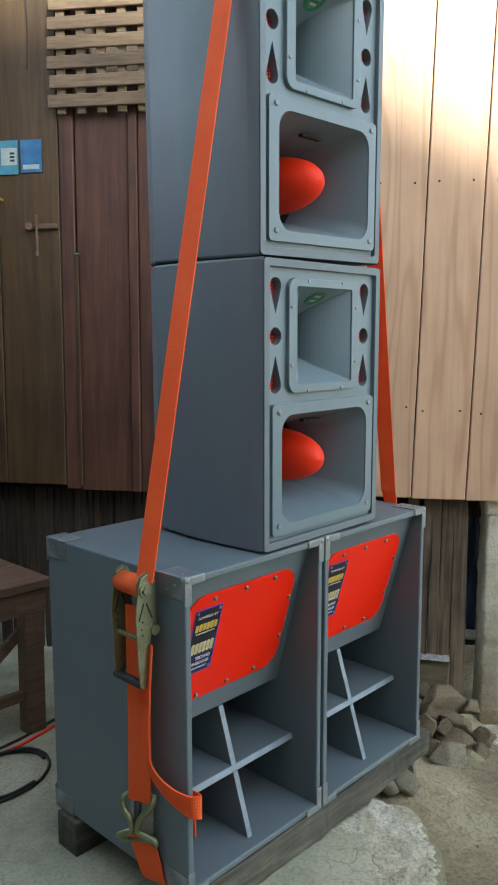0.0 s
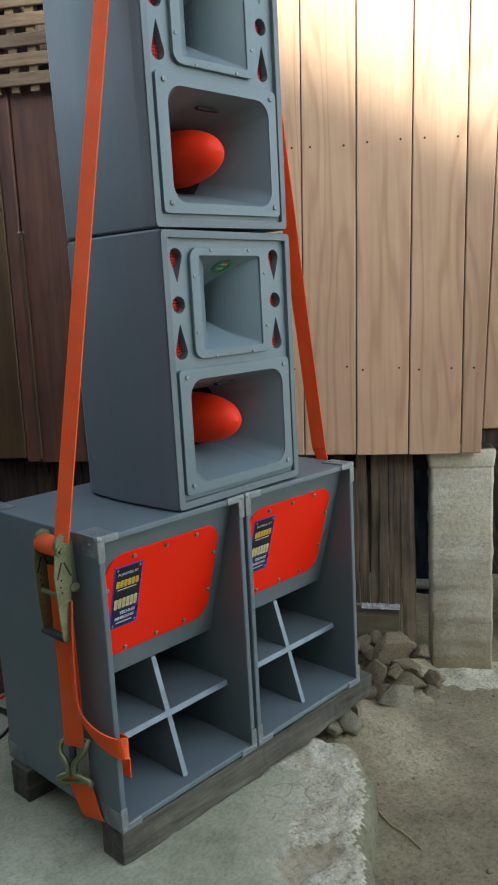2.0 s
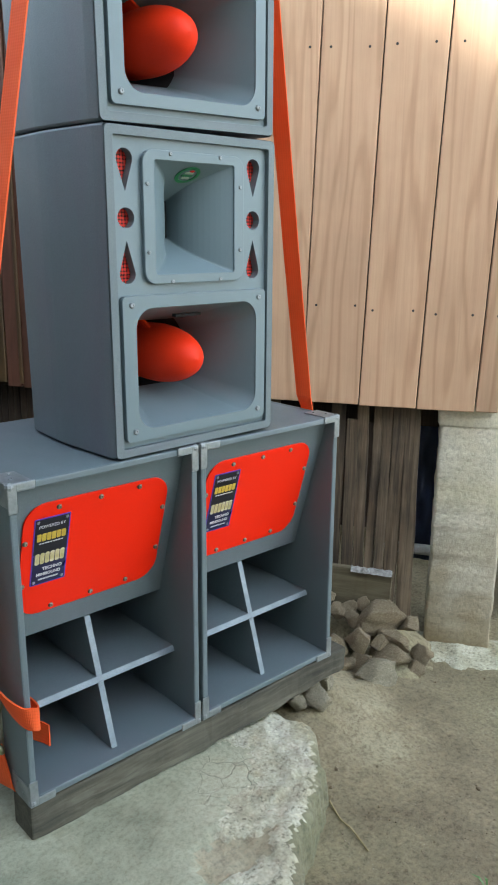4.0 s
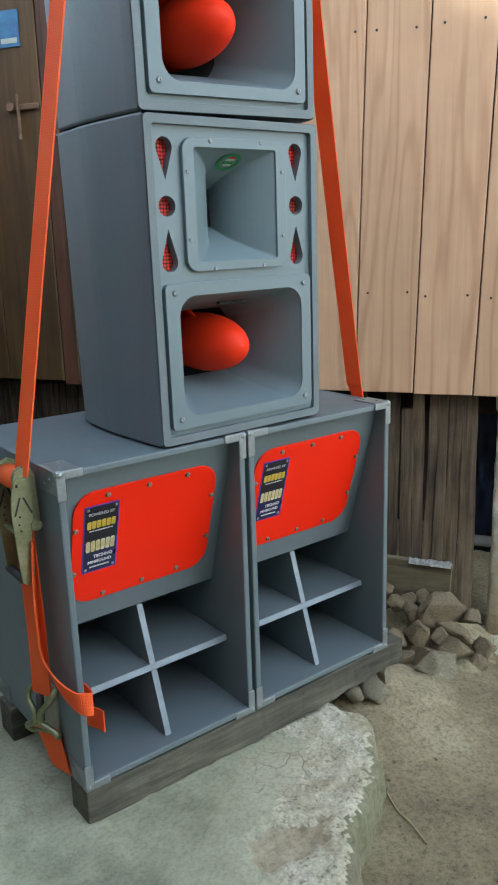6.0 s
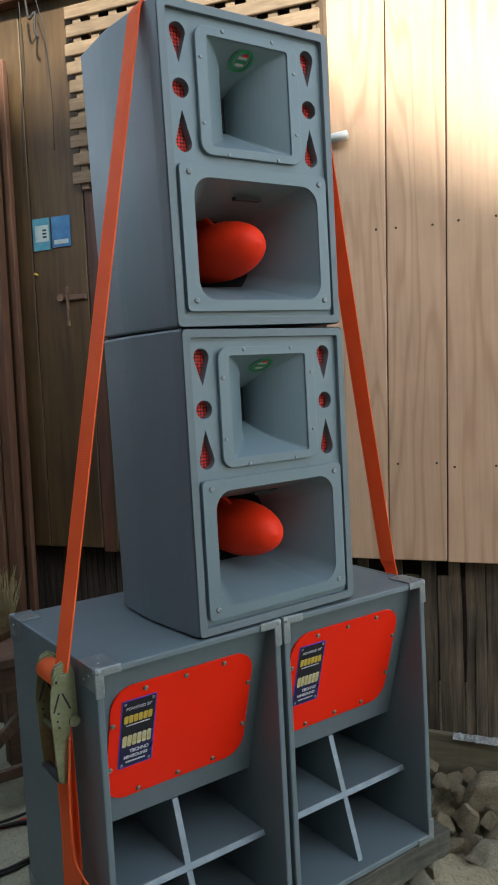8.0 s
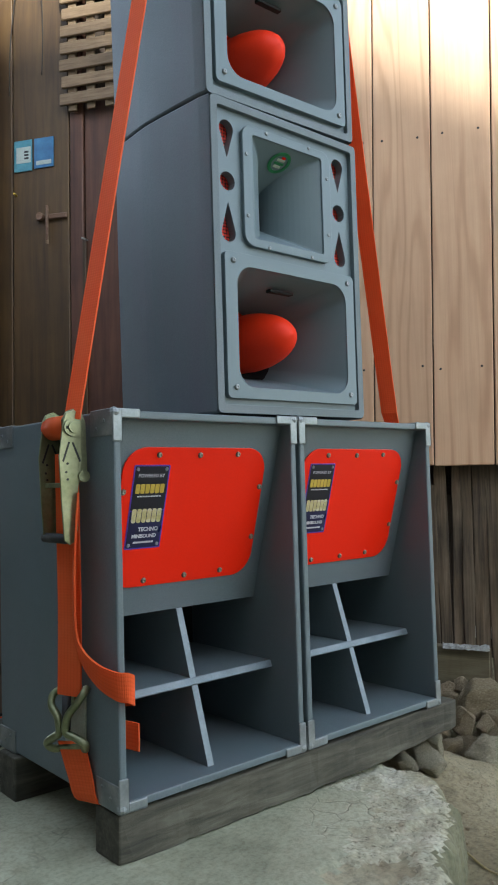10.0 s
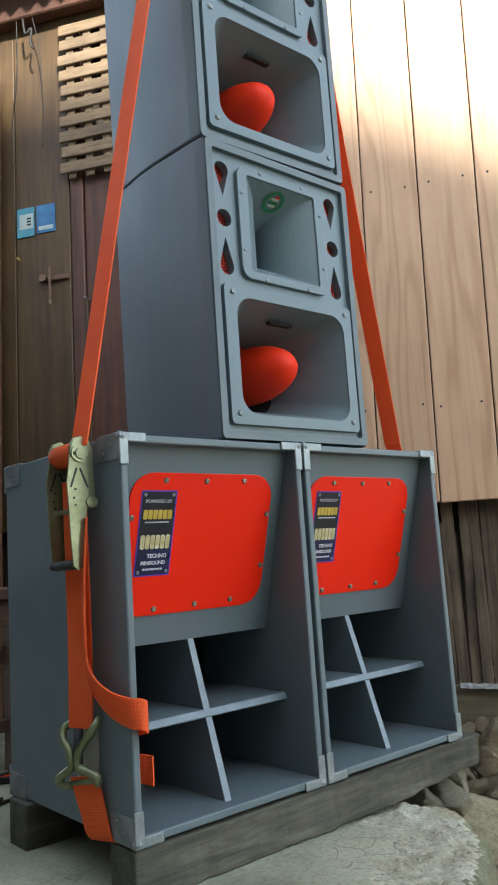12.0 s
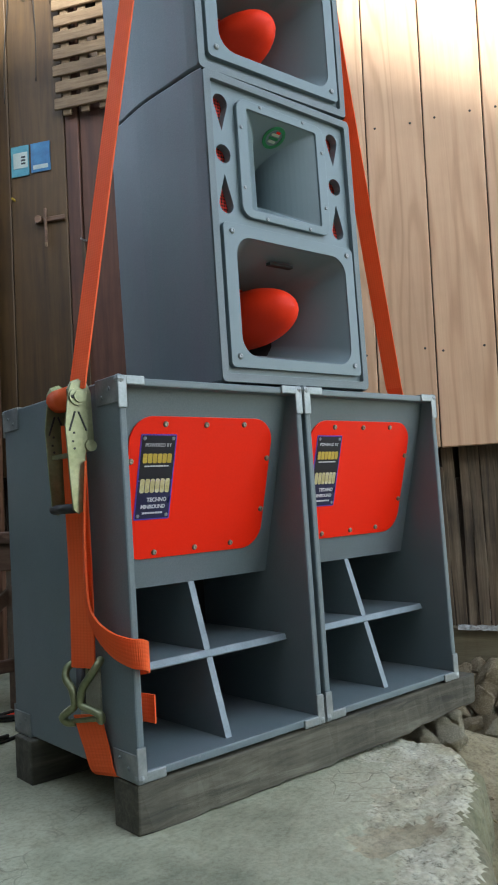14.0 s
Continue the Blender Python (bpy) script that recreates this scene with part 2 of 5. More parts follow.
def concrete(name, base, dark, light, moss, pits=1.0, bump_d=0.006, mud=None, size=1.0, mud_to=(0.25, 0.75), mud_noise=0.55):
    m, n, l, b = mat(name, 0.85)
    c = coords(n, l, (size,) * 3)
    col = ramp(n, l, tex_noise(n, l, c, 3.2, 8, 0.62), [(0.28, dark), (0.5, base), (0.7, light)])
    col = mix(n, l, ramp(n, l, tex_noise(n, l, c, 1.3, 5, 0.6), [(0.45, (0, 0, 0)), (0.7, (0.75, 0.75, 0.75))]), col, moss)
    f = tex_noise(n, l, c, 60, 6, 0.7)
    if mud:
        # mud and moss creeping up from the foot
        sep = n.new("ShaderNodeSeparateXYZ")
        l.new(c, sep.inputs[0])
        add = n.new("ShaderNodeMath")
        lift = n.new("ShaderNodeMath")
        lift.inputs[1].default_value = 0.0 if mud_to[1] > 0.7 else 0.4
        l.new(sep.outputs[2], lift.inputs[0])
        l.new(lift.outputs[0], add.inputs[0])
        sc = n.new("ShaderNodeMath")
        sc.operation = "MULTIPLY"
        sc.inputs[1].default_value = mud_noise
        l.new(tex_noise(n, l, c, 7, 5), sc.inputs[0])
        l.new(sc.outputs[0], add.inputs[1])
        col = mix(n, l, ramp(n, l, add.outputs[0], [(mud_to[0], (0.85, 0.85, 0.85)), (mud_to[1], (0, 0, 0))]), col, mud)
    col = mix(n, l, 1.0, col, ramp(n, l, f, [(0.3, (1 - 0.5 * pits,) * 3), (0.55, (1, 1, 1))]), "MULTIPLY")
    l.new(col, b.inputs["Base Color"])
    bump(n, l, b, f, 0.7, bump_d)
    return m


def dirt_material():
    """Trodden earth: broad damp and dry patches, fine crumbs, pale flecks."""
    m, n, l, b = mat("damp trodden earth", 0.92)
    c = coords(n, l)
    col = ramp(n, l, tex_noise(n, l, c, 2.2, 7, 0.6), [(0.34, (0.140, 0.111, 0.062)), (0.5, (0.248, 0.205, 0.122)), (0.66, (0.385, 0.334, 0.218))])
    col = mix(n, l, ramp(n, l, tex_noise(n, l, c, 1.1, 4), [(0.5, (0, 0, 0)), (0.72, (0.5, 0.5, 0.5))]), col, (0.175, 0.168, 0.080))
    f = tex_noise(n, l, c, 75, 10, 0.78)
    col = mix(n, l, 1.0, col, ramp(n, l, f, [(0.36, (0.5, 0.47, 0.43)), (0.5, (0.97, 0.97, 0.97)), (0.66, (1.25, 1.24, 1.2))]), "MULTIPLY")
    fleck = ramp(n, l, tex_noise(n, l, c, 210, 3, 0.6), [(0.68, (0, 0, 0)), (0.73, (0.7, 0.7, 0.7))])
    col = mix(n, l, fleck, col, (0.47, 0.43, 0.35))
    l.new(col, b.inputs["Base Color"])
    bump(n, l, b, f, 0.8, 0.006)
    return m


def pad_material():
    """Smooth screed: pale dusty drifts, green-grey damp, brown stains, fine map cracks in places."""
    m, n, l, b = mat("smooth grey-green concrete", 0.85)
    c = coords(n, l)
    col = ramp(n, l, tex_noise(n, l, c, 2.6, 8, 0.6), [(0.34, (0.165, 0.172, 0.112)), (0.48, (0.31, 0.31, 0.212)), (0.66, (0.46, 0.45, 0.325))])
    col = mix(n, l, ramp(n, l, tex_noise(n, l, c, 5.5, 6, 0.65), [(0.52, (0, 0, 0)), (0.72, (0.5, 0.5, 0.5))]), col, (0.225, 0.215, 0.12))
    f = tex_noise(n, l, c, 85, 7, 0.72)
    col = mix(n, l, 1.0, col, ramp(n, l, f, [(0.34, (0.7, 0.69, 0.66)), (0.55, (1, 1, 1))]), "MULTIPLY")
    warp = n.new("ShaderNodeVectorMath")
    warp.operation = "MULTIPLY_ADD"
    wob = n.new("ShaderNodeTexNoise")
    wob.inputs["Scale"].default_value = 14.0
    l.new(c, wob.inputs["Vector"])
    l.new(wob.outputs["Color"], warp.inputs[0])
    warp.inputs[1].default_value = (0.05, 0.05, 0.05)
    l.new(c, warp.inputs[2])
    v = n.new("ShaderNodeTexVoronoi")
    v.feature = "DISTANCE_TO_EDGE"
    v.inputs["Scale"].default_value = 15.0
    l.new(warp.outputs[0], v.inputs["Vector"])
    line = ramp(n, l, v.outputs["Distance"], [(0.0, (1, 1, 1)), (0.035, (0, 0, 0))])
    where = ramp(n, l, tex_noise(n, l, c, 3.1, 3, 0.5), [(0.54, (0, 0, 0)), (0.64, (1, 1, 1))])
    crack = mix(n, l, 1.0, line, where, "MULTIPLY")
    col = mix(n, l, mix(n, l, 1.0, crack, (0.5, 0.5, 0.5), "MULTIPLY"), col, (0.11, 0.10, 0.065))
    l.new(col, b.inputs["Base Color"])
    h = n.new("ShaderNodeMath")
    h.operation = "SUBTRACT"
    l.new(f, h.inputs[0])
    l.new(crack, h.inputs[1])
    bump(n, l, b, h.outputs[0], 0.6, 0.003)
    return m


def crumble_material(name, dirt):
    """Broken aggregate concrete: pale mortar, dark pits, brown earth in the hollows."""
    m, n, l, b = mat(name, 0.9)
    c = coords(n, l)
    col = ramp(n, l, tex_noise(n, l, c, 6.0, 8, 0.65), [(0.3, (0.36, 0.33, 0.22)), (0.48, (0.51, 0.485, 0.355)), (0.68, (0.65, 0.63, 0.50))])
    brown = ramp(n, l, tex_noise(n, l, c, 4.2, 6, 0.7), [(0.5, (0, 0, 0)), (0.66, (dirt,) * 3)])
    col = mix(n, l, brown, col, (0.30, 0.25, 0.14))
    f = tex_noise(n, l, c, 70, 9, 0.75)
    v = n.new("ShaderNodeTexVoronoi")
    v.inputs["Scale"].default_value = 95.0
    l.new(c, v.inputs["Vector"])
    pit = ramp(n, l, f, [(0.34, (0.28, 0.26, 0.22)), (0.47, (0.95, 0.95, 0.95)), (0.66, (1.15, 1.15, 1.13))])
    col = mix(n, l, 1.0, col, pit, "MULTIPLY")
    col = mix(n, l, 0.35, col, ramp(n, l, v.outputs["Distance"], [(0.1, (1.25, 1.25, 1.22)), (0.6, (0.6, 0.58, 0.54))]), "MULTIPLY")
    l.new(col, b.inputs["Base Color"])
    bump(n, l, b, f, 0.9, 0.007)
    return m


for k in (RED, PLUG):
    k.node_tree.nodes["Principled BSDF"].inputs["Specular IOR Level"].default_value = 0.25
WEB, GRILLE, DIRT = webbing(), grille(), dirt_material()
PAD = pad_material()
CRUMBLE = crumble_material("crumbling aggregate concrete", 0.6)
FOOTING = crumble_material("pale crumbling footing", 0.7)
OCHRE = concrete("ochre underlay bared by spalling", (0.37, 0.325, 0.215), (0.24, 0.2, 0.12), (0.48, 0.44, 0.32), (0.31, 0.275, 0.17), 0.9, 0.008)
# moss and earth stains, darkened further for shade on the pad's steep side
FACE = concrete("earth-stained broken concrete face", (0.27, 0.24, 0.155), (0.14, 0.125, 0.075), (0.42, 0.385, 0.285), (0.13, 0.14, 0.065), 0.9, 0.012)
POST = concrete("grey concrete post", (0.54, 0.51, 0.41), (0.42, 0.39, 0.29), (0.64, 0.615, 0.53), (0.50, 0.45, 0.28), 0.6, 0.005, (0.20, 0.145, 0.065), 1.1, (0.04, 0.74))
ROCK = concrete("brown-grey rubble stone", (0.265, 0.208, 0.125), (0.15, 0.113, 0.062), (0.385, 0.318, 0.21), (0.205, 0.155, 0.085), 0.8, 0.02, size=4.0)
PALE_ROCK = concrete("pale earthy stone", (0.33, 0.29, 0.2), (0.2, 0.17, 0.11), (0.44, 0.40, 0.30), (0.27, 0.235, 0.15), 0.7, 0.015, size=4.0)


# ---------------------------------------------------------------- mesh helpers
def part(name, bm, material, parent=None, label="", smooth=False, m=None):
    me = bpy.data.meshes.new(name)
    bmesh.ops.recalc_face_normals(bm, faces=bm.faces)
    for f in bm.faces:
        f.smooth = smooth
    bm.to_mesh(me)
    bm.free()
    for k in material if isinstance(material, (list, tuple)) else [material]:
        me.materials.append(k)
    ob = new(name, me)
    if parent:
        ob.parent = parent
    if m is not None:
        ob.matrix_basis = m
    if label:
        ob["label"] = label
    return ob


def again(ob, m, parent=None):
    """Another piece on the same mesh."""
    o = new(ob.name.split(".")[0], ob.data)
    o.parent = parent or ob.parent
    o.matrix_basis = m
    if "label" in ob:
        o["label"] = ob["label"]
    return o


def thing(name, m, label, category, group="", kind=""):
    e = new(name)
    e.empty_display_size = 0.05
    e.matrix_basis = m
    return tagged(e, label, category, group, kind)


def add_box(bm, x0, y0, z0, x1, y1, z1, bev=0.0, seg=1):
    r = bmesh.ops.create_cube(bm, size=1.0)
    for v in r["verts"]:
        v.co = Vector(((x0, x1)[v.co.x > 0], (y0, y1)[v.co.y > 0], (z0, z1)[v.co.z > 0]))
    if bev:
        es = list({e for v in r["verts"] for e in v.link_edges})
        bmesh.ops.bevel(bm, geom=es, offset=bev, segments=seg, profile=0.5, affect="EDGES")
    return bm


def box(*a, **k):
    return add_box(bmesh.new(), *a, **k)


def rounded(w, h, r, n=5, cx=0.0, cy=0.0):
    """A rounded rectangle's outline."""
    pts = []
    for sx, sy, a0 in ((1, 1, 0), (-1, 1, 90), (-1, -1, 180), (1, -1, 270)):
        for k in range(n + 1):
            a = radians(a0 + 90 * k / n)
            pts.append((cx + sx * (w / 2 - r) + r * math.cos(a), cy + sy * (h / 2 - r) + r * math.sin(a)))
    return pts


def loft(bm, rings, cap0=False, cap1=False, closed=True):
    vs = [[bm.verts.new(p) for p in ring] for ring in rings]
    n = len(vs[0])
    for a, b in zip(vs, vs[1:]):
        for i in range(n if closed else n - 1):
            j = (i + 1) % n
            bm.faces.new((a[i], a[j], b[j], b[i]))
    if cap0:
        bm.faces.new(vs[0])
    if cap1:
        bm.faces.new(vs[-1])
    return vs


def plate(outer, holes, y0, y1):
    """A plate in the x-z plane with holes, from depth y0 to y1."""
    bm = bmesh.new()
    edges = []
    for loop in [outer, *holes]:
        vs = [bm.verts.new((x, y0, z)) for x, z in loop]
        edges += [bm.edges.new((vs[i], vs[(i + 1) % len(vs)])) for i in range(len(vs))]
    bmesh.ops.triangle_fill(bm, edges=edges, use_beauty=True)
    r = bmesh.ops.extrude_face_region(bm, geom=list(bm.faces))
    for v in [g for g in r["geom"] if isinstance(g, bmesh.types.BMVert)]:
        v.co.y = y1
    return bm


def ribbon(points, ups, width, thick=0.004):
    """A strap along points; ups: the direction across it at each point."""
    bm = bmesh.new()
    uvl = bm.loops.layers.uv.new("UVMap")
    rows, run = [], 0.0
    for i, (p, u) in enumerate(zip(points, ups)):
        p, u = Vector(p), Vector(u).normalized()
        q = (Vector(points[min(i + 1, len(points) - 1)]) - Vector(points[max(i - 1, 0)])).normalized()
        nrm = q.cross(u).normalized() * thick / 2
        if i:
            run += (p - Vector(points[i - 1])).length
        a, b = p - u * width / 2, p + u * width / 2
        rows.append(([bm.verts.new(a - nrm), bm.verts.new(b - nrm), bm.verts.new(b + nrm), bm.verts.new(a + nrm)], run))
    for (a, ra), (b, rb) in zip(rows, rows[1:]):
        for i, (s, e) in enumerate(((0, 1), (1, 1), (1, 0), (0, 0))):
            j = (i + 1) % 4
            f = bm.faces.new((a[i], a[j], b[j], b[i]))
            for lp, uv in zip(f.loops, ((s, ra), (e, ra), (e, rb), (s, rb))):
                lp[uvl].uv = uv
    bm.faces.new(rows[0][0])
    bm.faces.new(rows[-1][0])
    return bm


def tube(points, r, n=8):
    bm = bmesh.new()
    rings = []
    for i, p in enumerate(points):
        p = Vector(p)
        q = (Vector(points[min(i + 1, len(points) - 1)]) - Vector(points[max(i - 1, 0)])).normalized()
        a = q.orthogonal().normalized() if i == 0 else (a - q * a.dot(q)).normalized()
        b = q.cross(a)
        rings.append([p + (a * math.cos(t) + b * math.sin(t)) * r for t in (2 * math.pi * k / n for k in range(n))])
    loft(bm, rings, True, True)
    return bm


def spline(pts, n=8):
    """A smooth line through the points."""
    pts = [Vector(p) for p in pts]
    out = []
    for i in range(len(pts) - 1):
        p0, p1, p2, p3 = pts[max(i - 1, 0)], pts[i], pts[i + 1], pts[min(i + 2, len(pts) - 1)]
        for k in range(n):
            t = k / n
            out.append(0.5 * (2 * p1 + (p2 - p0) * t + (2 * p0 - 5 * p1 + 4 * p2 - p3) * t * t + (3 * p1 - p0 - 3 * p2 + p3) * t ** 3))
    return out + [pts[-1]]


def screw_mesh(r=0.006, h=0.004):
    """A round screw head that faces -y, with a cross slot."""
    bm = bmesh.new()
    rings = []
    for f, d in ((1.0, 0.0), (1.0, -h * 0.4), (0.75, -h * 0.85), (0.35, -h), (0.25, -h * 0.6)):
        rings.append([(r * f * math.cos(a), d, r * f * math.sin(a)) for a in (2 * math.pi * k / 10 for k in range(10))])
    loft(bm, rings, False, True)
    return bm


# ---------------------------------------------------------------- the ground
def pad_edge():
    """The broken front edge of the concrete pad, from behind the boxes round to the yard."""
    key = [(0.46, 3.0), (0.42, 0.9), (0.37, 0.25), (0.30, 0.06), (0.322, -0.025), (0.328, -0.09), (0.290, -0.162), (0.211, -0.246), (0.122, -0.312), (0.037, -0.368), (-0.039, -0.419),
           (-0.116, -0.471), (-0.45, -0.66), (-1.0, -0.85), (-2.2, -1.15), (-4.0, -1.4)]
    line = spline([(x, y, 0) for x, y in key], 34)
    out = []
    for p in line:
        k = noise.fractal(p * 9, 1.0, 2.0, 5) * 0.02 + noise.noise(p * 3) * 0.014
        out.append(p + Vector((k, -k, 0)))
    return out


def ground_height(x, y):
    """Earth: lower in the yard, falling away to the right of the pad."""
    e = Vector((x, y, 0))
    z = -0.12 - 0.07 * min(1, max(0, (x - 0.3) / 0.8)) - 0.02 * min(1, max(0, -y - 0.3))
    # a soft rise against the pad's broken corner and the beam's end
    z += 0.085 * math.exp(-((x - 0.58) ** 2 + (y - 0.12) ** 2) / 0.05)
    z += noise.fractal(e * 2.2, 1.0, 2.0, 3) * 0.012 + noise.fractal(e * 14, 0.9, 2.0, 4) * (0.0035 + 0.012 * math.exp(-((x - 0.62) ** 2 + (y - 0.12) ** 2) / 0.06))
    return z


def build_ground():
    xs = [-400, -60, -12, -5] + [-3 + 0.25 * i for i in range(12)] + [0.022 * i for i in range(0, 110)] + [2.5, 2.9, 3.5, 4.5, 7, 15, 60, 400]
    ys = [-400, -60, -14, -7, -4, -2.5] + [-1.7 + 0.2 * i for i in range(4)] + [-0.9 + 0.022 * i for i in range(0, 82)] + [0.95, 1.3, 1.8, 2.6, 4, 8, 20, 60, 400]
    verts = [(x, y, ground_height(x, y) if max(abs(x), abs(y)) < 10 else -0.2) for y in ys for x in xs]
    w = len(xs)
    faces = [(j * w + i, j * w + i + 1, (j + 1) * w + i + 1, (j + 1) * w + i) for j in range(len(ys) - 1) for i in range(w - 1)]
    me = bpy.data.meshes.new("ground")
    me.from_pydata(verts, [], faces)
    me.polygons.foreach_set("use_smooth", [True] * len(faces))
    me.materials.append(DIRT)
    tagged(new("ground", me), "damp brown trodden earth of the yard", "ground", kind="structure")


def build_pad():
    edge = np.array([(p.x, p.y) for p in pad_edge()])
    xs = np.concatenate([np.arange(-4.0, -0.79, 0.06), np.arange(-0.78, 0.62, 0.0095)])
    ys = np.concatenate([np.arange(-1.5, -0.77, 0.05), np.arange(-0.76, 0.36, 0.0095), np.array([0.4, 0.5, 0.7, 1.0, 1.5, 2.2, 3.0])])
    gx, gy = np.meshgrid(xs, ys)
    pts = np.stack([gx.ravel(), gy.ravel()], 1)
    a, d = edge[:-1], edge[1:] - edge[:-1]
    best, sign = np.full(len(pts), 1e9), np.ones(len(pts))
    for p0, dv in zip(a, d):
        rel = pts - p0
        t = np.clip(rel @ dv / max(dv @ dv, 1e-12), 0, 1)
        off = rel - t[:, None] * dv
        dist = (off ** 2).sum(1)
        near = dist < best
        best = np.where(near, dist, best)
        sign = np.where(near, np.sign(dv[1] * rel[:, 0] - dv[0] * rel[:, 1]), sign)
    inside = np.sqrt(best) * sign
    if inside[np.argmin((pts[:, 0] + 0.3) ** 2 + (pts[:, 1] - 0.2) ** 2)] < 0:
        inside = -inside
    verts, rim, spall = [], [], []
    for (x, y), s in zip(pts.tolist(), inside.tolist()):
        v = Vector((x, y, 0))
        lump = noise.fractal(v * 19, 0.6, 2.1, 4)
        s2 = s + 0.006 * noise.fractal(v * 22, 0.8, 2.0, 4)
        rough = max(0.0, min(1.0, (0.21 + 0.09 * noise.fractal(v * 5, 1.0, 2.0, 3) - s2) / 0.08))
        z = -0.006 * rough + 0.006 * lump * rough + 0.004 * noise.noise(v * 55) * rough
        if s2 < 0.035:
            z -= (0.035 - max(s2, 0.0)) ** 2 * 16
        if s2 < 0:
            z -= min(0.26, -s2 * 6.5) + 0.008 * lump
        patch = ((x + 0.17) / 0.115) ** 2 + ((y + 0.315) / 0.062) ** 2 + 1.7 * noise.fractal(v * 16, 0.7, 2.1, 5)
        if patch < 1 and s2 > 0:
            z -= 0.007 * min(1.0, (1 - patch) * 4)
        verts.append((x, y, z))
        rim.append(rough)
        spall.append(patch)
    w = len(xs)
    faces, index = [], []
    for j in range(len(ys) - 1):
        for i in range(w - 1):
            q = (j * w + i, j * w + i + 1, (j + 1) * w + i + 1, (j + 1) * w + i)
            if max(inside[k] for k in q) > -0.05:
                faces.append(q)
                index.append(2 if min(inside[k] for k in q) < 0.012 + 0.022 * noise.noise(Vector((verts[q[0]][0], verts[q[0]][1], 0)) * 70) else 3 if max(spall[k] for k in q) < 1 else 1 if sum(rim[k] for k in q) > 1.4 + 1.6 * noise.noise(Vector(verts[q[0]]) * 45) else 0)
    me = bpy.data.meshes.new("pavement")
    me.from_pydata(verts, [], faces)
    me.materials.append(PAD)
    me.materials.append(CRUMBLE)
    me.materials.append(FACE)
    me.materials.append(OCHRE)
    me.polygons.foreach_set("material_index", index)
    me.polygons.foreach_set("use_smooth", [True] * len(faces))
    tagged(new("pavement", me), "worn grey concrete pad with a crumbling broken edge", "pavement", kind="structure")


build_ground()
build_pad()

# ---------------------------------------------------------------- the house wall
# local frame: x along the wall, y into the house, z up
WALL = Matrix(((ALONG.x, -OUT.x, 0, 1.152), (ALONG.y, -OUT.y, 0, 0.247), (0, 0, 1, 0), (0, 0, 0, 1)))


def board(u0, u1, z0, z1, y0, y1, lean0=0.0, lean1=0.0, bev=0.003):
    """An upright board; its edges lean by so many metres per metre."""
    bm = box(u0, y0, z0, u1, y1, z1, bev=bev)
    for v in bm.verts:
        k = (v.co.x - u0) / (u1 - u0)
        v.co.x += (lean0 * (1 - k) + lean1 * k) * (v.co.z - z0)
    return bm


def centred(name, bm, material, parent, label=""):
    """A piece with its origin at its own middle, so that its grain is its own."""
    c = sum((v.co for v in bm.verts), Vector()) / len(bm.verts)
    for v in bm.verts:
        v.co -= c
    return part(name, bm, material, parent, label, m=Matrix.Translation(c))


